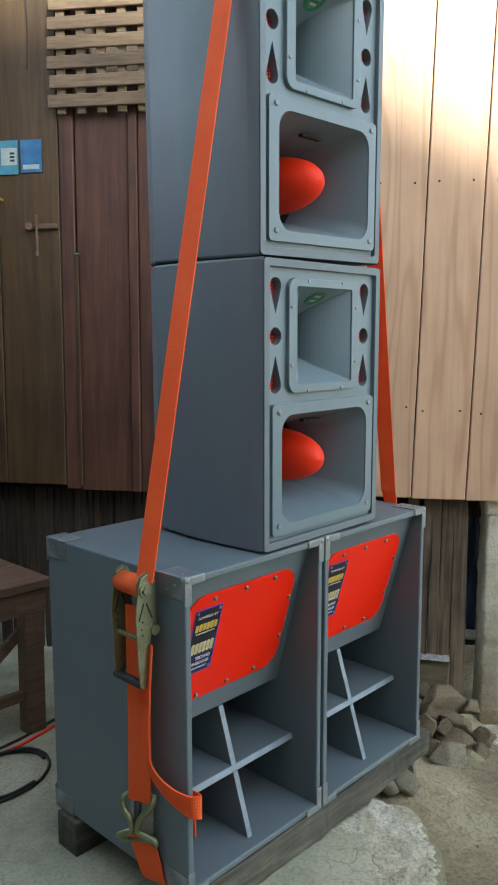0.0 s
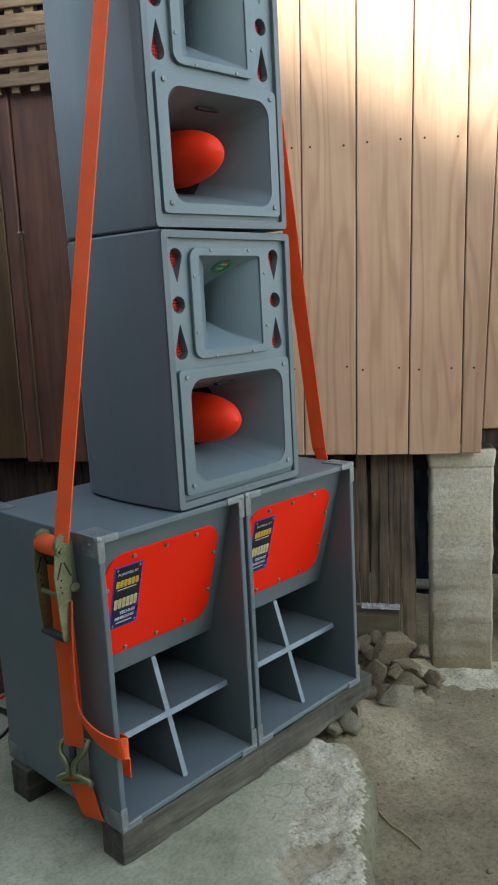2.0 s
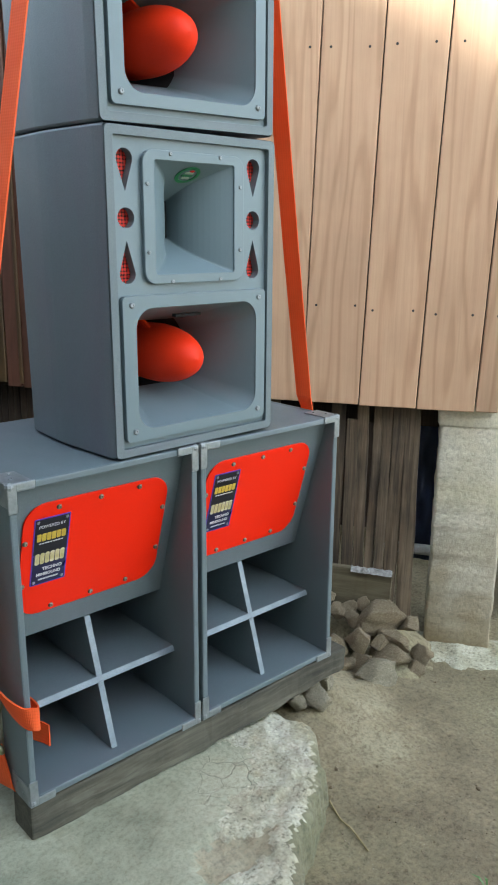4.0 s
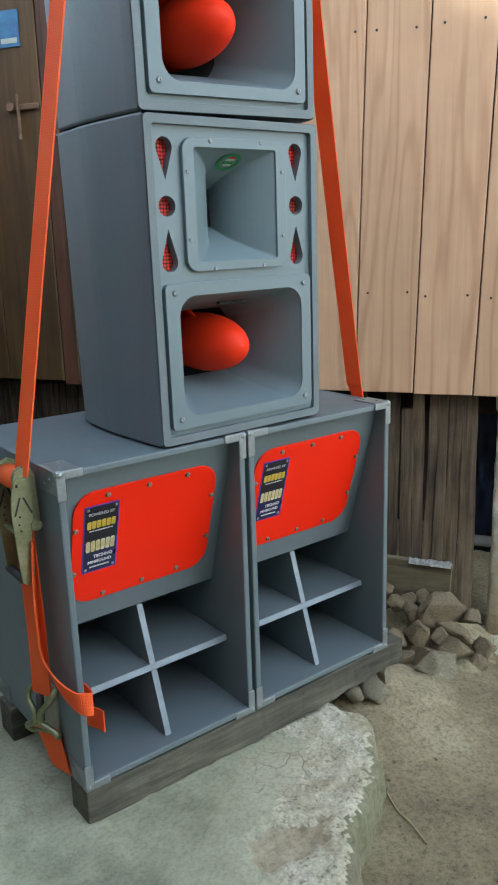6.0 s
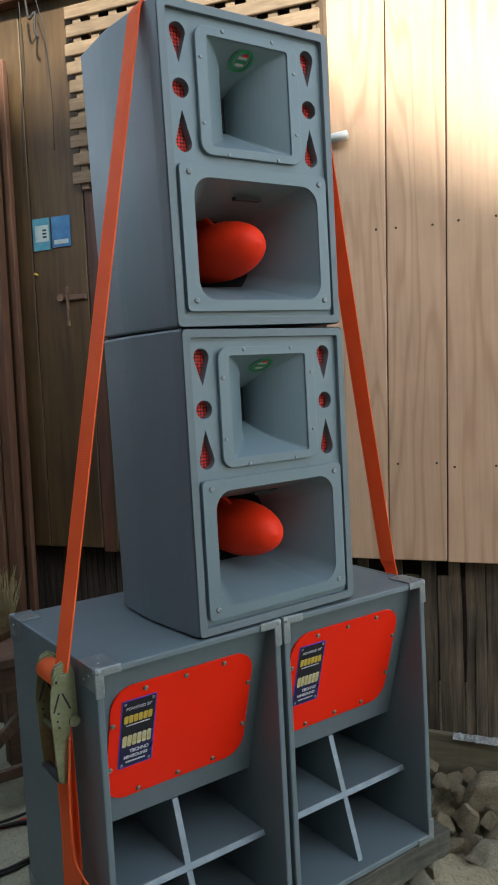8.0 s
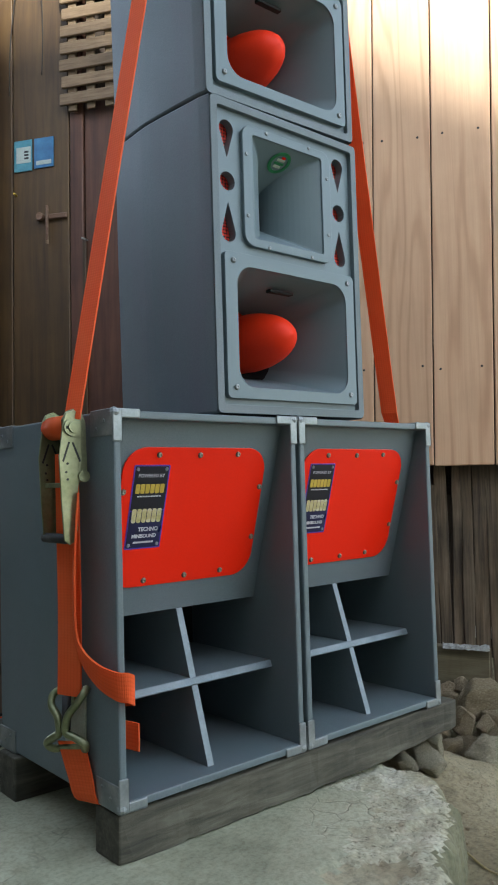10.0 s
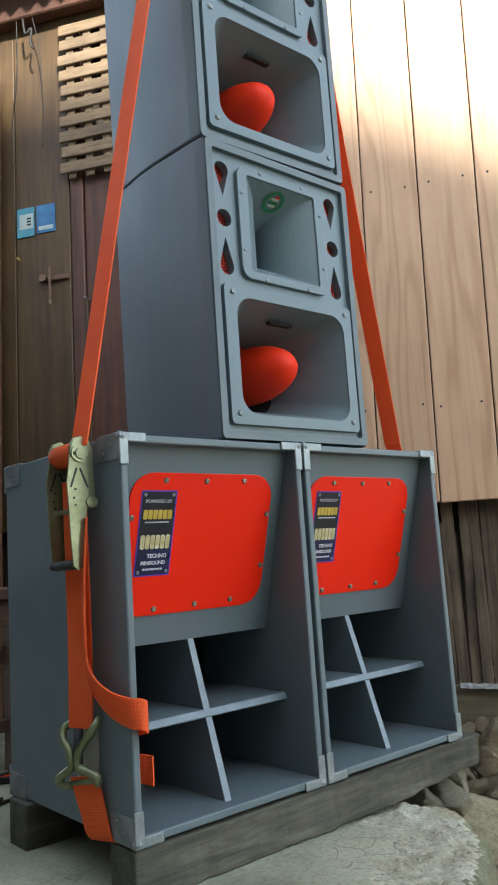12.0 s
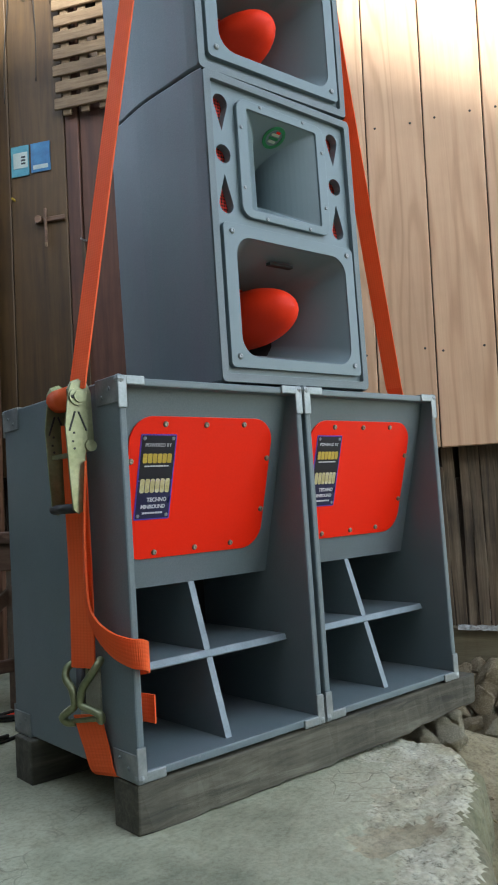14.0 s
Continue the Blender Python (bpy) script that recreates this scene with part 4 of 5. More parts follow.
build_top((-0.0096, 0.0123, 1.5815), (1.19, -1.85, -0.39), "grey horn speaker with orange plug, topmost of the strapped stack")


# ---------------------------------------------------------------- strap with ratchet
def build_strap():
    strap = thing("ratchet_strap", Matrix.Translation((0, 0, 0)), "orange webbing strap with zinc ratchet, tied over the speakers", "strap")
    xl, yc = -0.512, 0.122
    acr = Vector((0, 1, 0))
    # long webbing: ratchet spool, up the left side, over the top, down the right side and under
    pts = [(-0.536, 0.0895, 0.845), (-0.455, 0.080, 1.32), (-0.375, 0.071, 1.78), (-0.289, 0.062, 2.262), (-0.280, 0.062, 2.280), (-0.25, 0.063, 2.2862), (0.17, 0.074, 2.2990),
           (0.212, 0.076, 2.2965), (0.223, 0.077, 2.278), (0.313, 0.093, 1.80), (0.405, 0.109, 1.32), (0.488, 0.124, 0.91), (0.505, 0.127, 0.875), (0.522, 0.128, 0.80), (0.522, 0.134, 0.13), (0.50, 0.134, 0.095)]
    left, right = Vector((-0.20, 0.98, 0.0)), Vector((-0.28, 0.96, 0))
    ups = [left] * 3 + [Vector((-0.1, 0.99, 0)), Vector((0.0, 1, 0.0)), Vector((0.0, 1, 0.02)), Vector((0.0, 1, 0.02))] + [right] * 5 + [acr] * 4
    part("webbing", ribbon(pts, ups, 0.047), WEB, strap)
    # short webbing below the ratchet down to the hook, a little loose
    pts = spline([(-0.530, yc + 0.004, 0.78), (-0.524, yc + 0.010, 0.60), (-0.520, yc + 0.014, 0.45), (-0.522, yc + 0.014, 0.298)], 6)
    part("webbing", ribbon(pts, [Vector((-0.34, 0.94, 0))] * len(pts), 0.060), WEB, strap)
    # lower webbing from the hook round the bottom edge
    pts = spline([(-0.518, 0.136, 0.208), (-0.509, 0.120, 0.145), (-0.497, 0.108, 0.094), (-0.44, 0.106, 0.092)], 5)
    part("webbing", ribbon(pts, [acr + Vector((-0.45 + 0.4 * i / (len(pts) - 1), 0, -0.10)) for i in range(len(pts))], 0.066), WEB, strap)
    # loose tail: down along the strap, round the front edge and back into the lower port
    pts = spline([(-0.524, 0.092, 0.70), (-0.532, 0.092, 0.585), (-0.528, 0.100, 0.44), (-0.520, 0.088, 0.385), (-0.512, 0.04, 0.352), (-0.500, -0.010, 0.338), (-0.484, -0.026, 0.335),
                  (-0.468, -0.018, 0.326), (-0.458, 0.012, 0.318), (-0.448, 0.075, 0.300), (-0.444, 0.120, 0.262), (-0.436, 0.130, 0.225), (-0.420, 0.116, 0.208), (-0.405, 0.092, 0.204), (-0.400, 0.074, 0.203)], 6)
    n = len(pts)
    ups = []
    for i in range(n):
        k = min(1, max(0, (i / (n - 1) - 0.08) / 0.34))
        ups.append(Vector((0.45 * (1 - k), 1 - k, -k * 1.0 - 0.05)))
    part("tail", ribbon(pts, ups, 0.056), WEB, strap, "loose orange tail of the webbing")
    # ratchet: two pairs of plates stand across the strap
    rat = part("ratchet", tube([(xl - 0.028, yc - 0.052, 0.852), (xl - 0.028, yc + 0.066, 0.852)], 0.013, 12), ZINC, strap, "yellow zinc plated ratchet")
    for y in (yc - 0.036, yc + 0.052):
        out = [(-0.056, 0.868), (-0.046, 0.886), (-0.026, 0.893), (-0.006, 0.884), (0.004, 0.864), (0.006, 0.80), (0.008, 0.765), (0.004, 0.738), (-0.016, 0.735), (-0.034, 0.76), (-0.052, 0.82)]
        bm = bmesh.new()
        loft(bm, [[(xl + x * 0.85, y, z) for x, z in out], [(xl + x * 0.85, y + 0.004, z) for x, z in out]], True, True)
        part("frame_plate", bm, ZINC, rat)
        out = [(-0.058, 0.862), (-0.05, 0.882), (-0.028, 0.89), (-0.010, 0.874), (-0.008, 0.80), (-0.020, 0.72), (-0.022, 0.635), (-0.028, 0.612), (-0.042, 0.604), (-0.056, 0.614), (-0.062, 0.69), (-0.068, 0.79)]
        bm = bmesh.new()
        loft(bm, [[(xl + x * 0.85, y - 0.007, z) for x, z in out], [(xl + x * 0.85, y - 0.003, z) for x, z in out]], True, True)
        hp = part("handle_plate", bm, ZINC, rat)
        bv = hp.modifiers.new("edge", "BEVEL")
        bv.width, bv.segments, bv.limit_method = 0.0012, 2, "ANGLE"
        for x, z, a in ((-0.043, 0.80, 18), (-0.021, 0.80, -22)):
            part("slot", box(-0.002, -0.0008, -0.022, 0.002, 0, 0.022, bev=0.0003), RUBBER, rat, m=Matrix.Translation((xl + x, y - 0.0072, z)) @ pose(0, 0, 0, 0, a, 0))
        part("axle_cap", tube([(xl - 0.03, y - 0.012, 0.852), (xl - 0.03, y - 0.006, 0.852)], 0.019, 16), ZINC, rat)
        part("axle_slot", box(xl - 0.045, y - 0.0128, 0.8475, xl - 0.014, y - 0.0118, 0.8545), RUBBER, rat)
        for x, z in ((-0.040, 0.775), (-0.043, 0.757), (-0.04, 0.742)):
            part("hole", tube([(xl + x, y - 0.0078, z), (xl + x, y - 0.006, z)], 0.0026, 8), RUBBER, rat)
    part("grip", tube([(xl - 0.04, yc - 0.036, 0.617), (xl - 0.04, yc + 0.055, 0.617)], 0.0105, 10), RUBBER, rat, "black rubber grip", smooth=True)
    part("spool_roll", tube([(xl - 0.026, yc - 0.030, 0.855), (xl - 0.026, yc + 0.048, 0.855)], 0.026, 18), WEB, rat, "wound orange webbing", smooth=True)
    part("cross_bar", box(xl - 0.045, yc - 0.036, 0.725, xl - 0.036, yc + 0.054, 0.735, bev=0.001), ZINC, rat)
    part("axle_bolt", tube([(xl - 0.006, yc - 0.048, 0.748), (xl - 0.006, yc + 0.062, 0.748)], 0.0125, 12), ZINC, rat)
    rat.matrix_basis = Matrix.Translation((0, 0, 0.041)) @ Matrix.Diagonal((1, 1, 0.925, 1))
    # double hook and its anchor plate
    x, hy = -0.524, yc + 0.014
    rods = []
    for side, wide in ((1, 0.042), (-1, 0.040)):
        run = [(0.012, wide - 0.006, 0.316), (0.0, wide, 0.306), (-0.010, wide * 0.80, 0.284), (-0.013, 0.015, 0.262), (-0.014, 0.008, 0.236),
               (-0.013, 0.010, 0.222), (-0.010, wide * 0.62, 0.214), (-0.007, wide + 0.008, 0.200), (0.0, wide + 0.004, 0.186), (0.008, wide - 0.008, 0.184)]
        rods.append(tube(spline([(x + dx - 0.3 * side * dy, hy + side * dy, 0.252 + (z - 0.25) * 0.88 - 0.15 * side * dy) for dx, dy, z in run], 5), 0.0080))
    hook = part("hook", rods[0], ZINC, strap, "yellow zinc double hook", smooth=True)
    part("hook_arm", rods[1], ZINC, hook, smooth=True)
    part("hook_arm", tube([(x - 0.006, hy + 0.034, 0.193), (x + 0.018, hy - 0.032, 0.203)], 0.006), ZINC, hook, smooth=True)
    part("hook_spring", tube([(x - 0.004, hy, 0.298), (x - 0.006, hy, 0.232)], 0.009, 10), RUBBER, hook, "dark spring between the arms", smooth=True)
    plate = part("anchor_plate", box(-0.4965, hy - 0.014, 0.140, -0.4905, hy + 0.070, 0.308, bev=0.0015), OLIVE, strap, "pale steel anchor plate")
    part("bolt", tube([(-0.498, hy + 0.03, 0.285), (-0.502, hy + 0.03, 0.285)], 0.011, 10), ZINC, plate)


build_strap()


# ---------------------------------------------------------------- timber under the stack
def build_timber():
    m = pose(0.052, 0.055, 0.052, 0, -0.5, 0)
    bm = box(-0.542, -0.05, -0.049, 0.542, 0.04, 0.046, bev=0.005, seg=2)
    bmesh.ops.subdivide_edges(bm, edges=[e for e in bm.edges if e.calc_length() > 0.5], cuts=40)
    for v in bm.verts:
        v.co += Vector((0, 1, 0)) * noise.fractal(v.co * 9, 0.8, 2.0, 4) * 0.005 + Vector((0, 0, 1)) * (noise.fractal(v.co * 13, 0.8, 2.0, 4) * 0.007 + (0.018 * max(0.0, v.co.x - 0.2) / 0.34) if v.co.z < 0 else 0)
        if v.co.x > 0.5:
            v.co.x += noise.noise(v.co * 25) * 0.012
    tagged(part("timber_beam", bm, BEAM, m=m), "damp grey timber beam laid under the bass speakers", "timber")
    m = pose(0.0, 0.478, 0.05, 0, -0.4, 0)
    tagged(part("timber_beam", box(-0.505, -0.045, -0.05, 0.52, 0.045, 0.05, bev=0.004, seg=2), BEAM, m=m), "rear grey timber beam under the bass speakers", "timber")


build_timber()


# ---------------------------------------------------------------- under the house, yard end
def build_post():
    bm = bmesh.new()
    rings = []
    for k in range(91):
        z = -0.35 + 1.11 * k / 90
        ring = []
        for x, y in rounded(0.250, 0.20, 0.012, 3, 0.258, 0.14):
            d = noise.fractal(Vector((x * 14, y * 14, z * 14)), 0.7, 2.0, 5) * 0.0055
            ring.append((x + d, y + d, z + (noise.noise(Vector((x * 20, y * 20, 5))) * 0.012 if k == 90 else 0)))
        rings.append(ring)
    loft(bm, rings, False, True)
    ob = part("concrete_post", bm, POST, m=WALL, smooth=True)
    tagged(ob, "grey concrete house post stained brown at the foot", "post")
    bm = bmesh.new()
    rings = []
    for k, (z, g) in enumerate(((0.70, 0.006), (0.712, 0.016), (0.76, 0.02), (0.772, 0.012), (0.775, 0.0))):
        rings.append([(x + noise.noise(Vector((x * 30, y * 30, z * 30))) * 0.008, y, z + noise.noise(Vector((x * 14, y * 9, 3))) * 0.012) for x, y in rounded(0.250 + g, 0.2 + g, 0.012, 3, 0.258, 0.14)])
    loft(bm, rings, False, True)
    tagged(part("post_cap", bm, POST, m=WALL, smooth=True), "rough mortar cap on the concrete post", "mortar")
    # low footing along the post's foot
    bm = bmesh.new()
    rings = []
    for k in range(40):
        x = 0.09 + 0.6 * k / 39
        w = 0.05 + 0.02 * noise.noise(Vector((x * 8, 0, 0)))
        rings.append([(x, -0.15 - w, -0.27), (x, -0.135 - w * 0.6, -0.205 + 0.02 * noise.noise(Vector((x * 14, 2, 0)))), (x, -0.08, -0.185 + 0.02 * noise.noise(Vector((x * 17, 5, 0)))), (x, 0.1, -0.17)])
    loft(bm, rings, closed=False)
    tagged(part("footing_kerb", bm, FOOTING, m=WALL, smooth=True), "low crumbling concrete footing at the post", "kerb", kind="structure")


def build_split_boards():
    fence = thing("board_screen", WALL @ Matrix.Translation((0, 0.06, 0)), "weathered split boards closing the space under the house", "fence")
    u = -0.62
    while u < 0.05:
        w = random.uniform(0.03, 0.055) if u < -0.02 else 0.068 - u
        gap = random.choice((0.001, 0.002, 0.004, 0.009))
        bm = board(u, u + w, -0.12 + random.uniform(-0.02, 0.04), 0.80 if u > -0.2 or random.random() < 0.6 else 0.70, 0.0, 0.018, 0.0, 0.0, 0.002)
        bmesh.ops.subdivide_edges(bm, edges=[e for e in bm.edges if e.calc_length() > 0.5], cuts=14)
        lean = random.uniform(-0.02, 0.02) if u < -0.02 else -0.012
        for v in bm.verts:
            v.co.x += noise.noise(Vector((u * 40 + (v.co.x > u + w / 2) * 7, 0, v.co.z * 5))) * 0.004 + lean * (v.co.z - 0.3)
            v.co.y += noise.noise(Vector((u * 30, 3, v.co.z * 3))) * 0.01
        centred("split_board", bm, OLD, fence)
        u += w + gap
    tagged(part("low_plank", box(-0.55, -0.055, -0.14, -0.006, -0.03, 0.135, bev=0.004), SILL, m=WALL @ pose(0, 0, 0, 0, 2.5, 0)), "low weathered plank on edge before the split boards", "plank")
    # dark tarpaulin folds in the gap by the post
    bm = bmesh.new()
    rings = []
    for k in range(18):
        z = 0.05 + 0.70 * k / 17
        rings.append([(0.05 + 0.012 * i, 0.32 + 0.03 * noise.noise(Vector((i * 0.5, z * 9, 2))), z) for i in range(16)])
    loft(bm, rings, closed=False)
    r = bmesh.ops.extrude_face_region(bm, geom=list(bm.faces))
    for v in [g for g in r["geom"] if isinstance(g, bmesh.types.BMVert)]:
        v.co.y += 0.006
    tagged(part("tarpaulin", bm, TARP, m=WALL, smooth=True), "dark blue tarpaulin folded under the house", "tarpaulin")
    tagged(part("pvc_pipe", tube([(-0.05, 0.22, 0.14), (0.2, 0.22, 0.135)], 0.022, 12), PVC, m=WALL, smooth=True), "short pale pipe lying under the house", "pipe")
    # earth bank and a dark wall added to close the space under the floor
    back = thing("wall_underfloor", WALL, "dark wall added to close the space under the floor", "wall", kind="structure")
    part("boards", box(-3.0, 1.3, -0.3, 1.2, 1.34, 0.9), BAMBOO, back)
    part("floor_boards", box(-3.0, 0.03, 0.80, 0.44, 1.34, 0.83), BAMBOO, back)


def rock_mesh(seed, sub=4):
    bm = bmesh.new()
    bmesh.ops.create_icosphere(bm, subdivisions=sub, radius=1.0)
    rng = random.Random(seed)
    cutters = [(Vector((rng.uniform(-1, 1), rng.uniform(-1, 1), rng.uniform(-1, 1))).normalized(), rng.uniform(0.35, 0.72)) for _ in range(14)]
    for v in bm.verts:
        p = v.co.copy()
        for nn, dd in cutters:
            k = p.dot(nn) - dd
            if k > 0:
                p -= nn * k * 0.97
        v.co = p * 1.3 * (1 + 0.15 * noise.fractal(p * 2.0 + Vector((seed * 3.1, 0, 0)), 0.9, 2.0, 6)) + v.normal * noise.fractal(p * 7 + Vector((seed, 0, 0)), 0.8, 2.0, 5) * 0.045
    return bm


def build_rocks():
    # u along the wall, y before it, z, half sizes, turn
    spots = [(-0.045, -0.13, 0.005, 0.092, 0.055, 0.062, 25), (0.070, -0.12, -0.035, 0.05, 0.045, 0.04, 70), (0.03, -0.165, -0.082, 0.068, 0.045, 0.033, 15), (0.025, -0.21, -0.125, 0.085, 0.06, 0.045, 5),
             (-0.135, -0.16, -0.012, 0.036, 0.035, 0.034, 10), (-0.105, -0.22, -0.075, 0.06, 0.045, 0.05, 120), (-0.19, -0.25, -0.085, 0.07, 0.05, 0.042, 130), (-0.20, -0.14, -0.005, 0.042, 0.04, 0.04, 0),
             (-0.165, -0.11, 0.0, 0.035, 0.035, 0.03, 60), (-0.08, -0.28, -0.12, 0.05, 0.04, 0.035, 60), (-0.26, -0.17, -0.03, 0.045, 0.045, 0.05, 0), (-0.06, -0.10, -0.06, 0.08, 0.06, 0.06, 50),
             (-0.15, -0.33, -0.11, 0.045, 0.035, 0.03, 20), (-0.27, -0.26, -0.07, 0.05, 0.04, 0.04, 80), (-0.03, -0.2, -0.085, 0.05, 0.04, 0.04, 35), (0.115, -0.15, -0.13, 0.045, 0.04, 0.04, 140),
             (-0.24, -0.09, 0.03, 0.035, 0.03, 0.03, 25), (0.10, -0.2, -0.165, 0.04, 0.035, 0.03, 100), (-0.11, -0.1, 0.01, 0.03, 0.03, 0.028, 70)]
    for i, (u, y, z, a, b, c, turn) in enumerate(spots):
        ob = part("rock", rock_mesh(i), ROCK, m=WALL @ pose(u, y, z, random.uniform(-20, 20), random.uniform(-15, 15), turn) @ Matrix.Diagonal((a, b, c, 1)), smooth=True)
        tagged(ob, "brown-grey rubble stone in the heap by the post", "rock", "rubble heap")
    ob = part("rock", rock_mesh(31), PALE_ROCK, m=WALL @ pose(-0.033, -0.345, -0.128, 5, -4, 12) @ Matrix.Diagonal((0.095, 0.058, 0.055, 1)), smooth=True)
    tagged(ob, "pale half-buried stone before the rubble heap", "rock", "rubble heap")
    for i, (x, y, z, a, b, c, turn) in enumerate(((0.50, 0.055, -0.05, 0.065, 0.05, 0.042, 20), (0.575, 0.095, -0.055, 0.052, 0.045, 0.042, 75), (0.43, 0.07, -0.045, 0.045, 0.035, 0.035, 130), (0.64, 0.17, -0.05, 0.05, 0.042, 0.04, 40))):
        ob = part("rock", rock_mesh(40 + i), PALE_ROCK, m=pose(x, y, z, 8 * i - 12, 5, turn) @ Matrix.Diagonal((a, b, c, 1)), smooth=True)
        tagged(ob, "pale rough stone beside the end of the timber beam", "rock", "beam end stones")
    # earth that fills the heap
    bm = bmesh.new()
    n = 34
    vs = [[bm.verts.new((-0.42 + 0.60 * i / n, -0.46 + 0.50 * j / n, -0.22 + 0.17 * max(0.0, 1 - ((i / n - 0.42) / 0.62) ** 2) * min(1.0, (j / n) * 1.15) + 0.018 * noise.fractal(Vector((i * 0.3, j * 0.3, 4)), 1.0, 2.0, 4))) for i in range(n + 1)] for j in range(n + 1)]
    for j in range(n):
        for i in range(n):
            bm.faces.new((vs[j][i], vs[j][i + 1], vs[j + 1][i + 1], vs[j + 1][i]))
    tagged(part("earth_heap", bm, DIRT, m=WALL, smooth=True), "brown earth banked up between the rubble stones", "earth", kind="structure")
    # pebbles and crumbs
    bm = bmesh.new()
    rng = random.Random(5)
    for k in range(700):
        x, y = rng.uniform(0.15, 1.5), rng.uniform(-0.75, 0.35)
        r = rng.uniform(0.0012, 0.0036) if rng.random() < 0.97 else rng.uniform(0.005, 0.009)
        q = bmesh.ops.create_icosphere(bm, subdivisions=1, radius=r)
        for v in q["verts"]:
            v.co = Vector((v.co.x * rng.uniform(0.8, 1.3), v.co.y, v.co.z * 0.7)) + Vector((x, y, ground_height(x, y) + r * 0.3))
    tagged(part("pebbles", bm, ROCK, smooth=True), "small pale pebbles and crumbs on the earth", "pebbles", kind="stuff")


def build_scraps():
    pts = [(0.232, -0.262), (0.205, -0.325), (0.200, -0.365), (0.188, -0.405), (0.178, -0.44)]
    line = spline([(x, y, ground_height(x, y) + 0.006) for x, y in pts], 6)
    tagged(part("twig", tube(line, 0.0026, 6), STRAW, smooth=True), "thin pale dry twig lying on the earth", "twig")
    blade = bmesh.new()
    rng = random.Random(12)
    for x, y in ((0.30, -0.70),):
        z = ground_height(x, y)
        for k in range(3):
            a, r = rng.uniform(0, 6.28), rng.uniform(0.025, 0.05)
            p0, p1 = Vector((x, y, z)), Vector((x + r * math.cos(a), y + r * math.sin(a), z + rng.uniform(0.01, 0.025)))
            w = Vector((-math.sin(a), math.cos(a), 0)) * 0.0035
            mid = (p0 + p1) / 2 + Vector((0, 0, 0.012))
            blade.faces.new([blade.verts.new(q) for q in (p0, mid - w, p1, mid + w)])
    tagged(part("grass_tuft", blade, LEAF), "few short green grass blades on the earth", "grass", kind="stuff")
    bm = bmesh.new()
    rings = []
    for i in range(14):
        u = -0.16 + 0.012 * i
        rings.append([(u, -0.075 + 0.009 * k, 0.131 + (0.016 + 0.014 * noise.noise(Vector((i * 0.9, k * 0.9, 1)))) * math.sin(math.pi * (k + 0.4) / 6.0) - 0.0005 * i) for k in range(7)])
    loft(bm, rings, closed=False)
    tagged(part("plastic_scrap", bm, FILM, m=WALL), "crumpled clear plastic scrap on the low plank", "scrap")
    tagged(part("wire_clip", tube(spline([(-0.215, 0.155, 0.868), (-0.19, 0.15, 0.872), (-0.178, 0.14, 0.868)], 4), 0.005, 8), STEEL, smooth=True), "small bent metal clip under the horn speaker", "clip")


build_post()
build_split_boards()
build_rocks()
build_scraps()


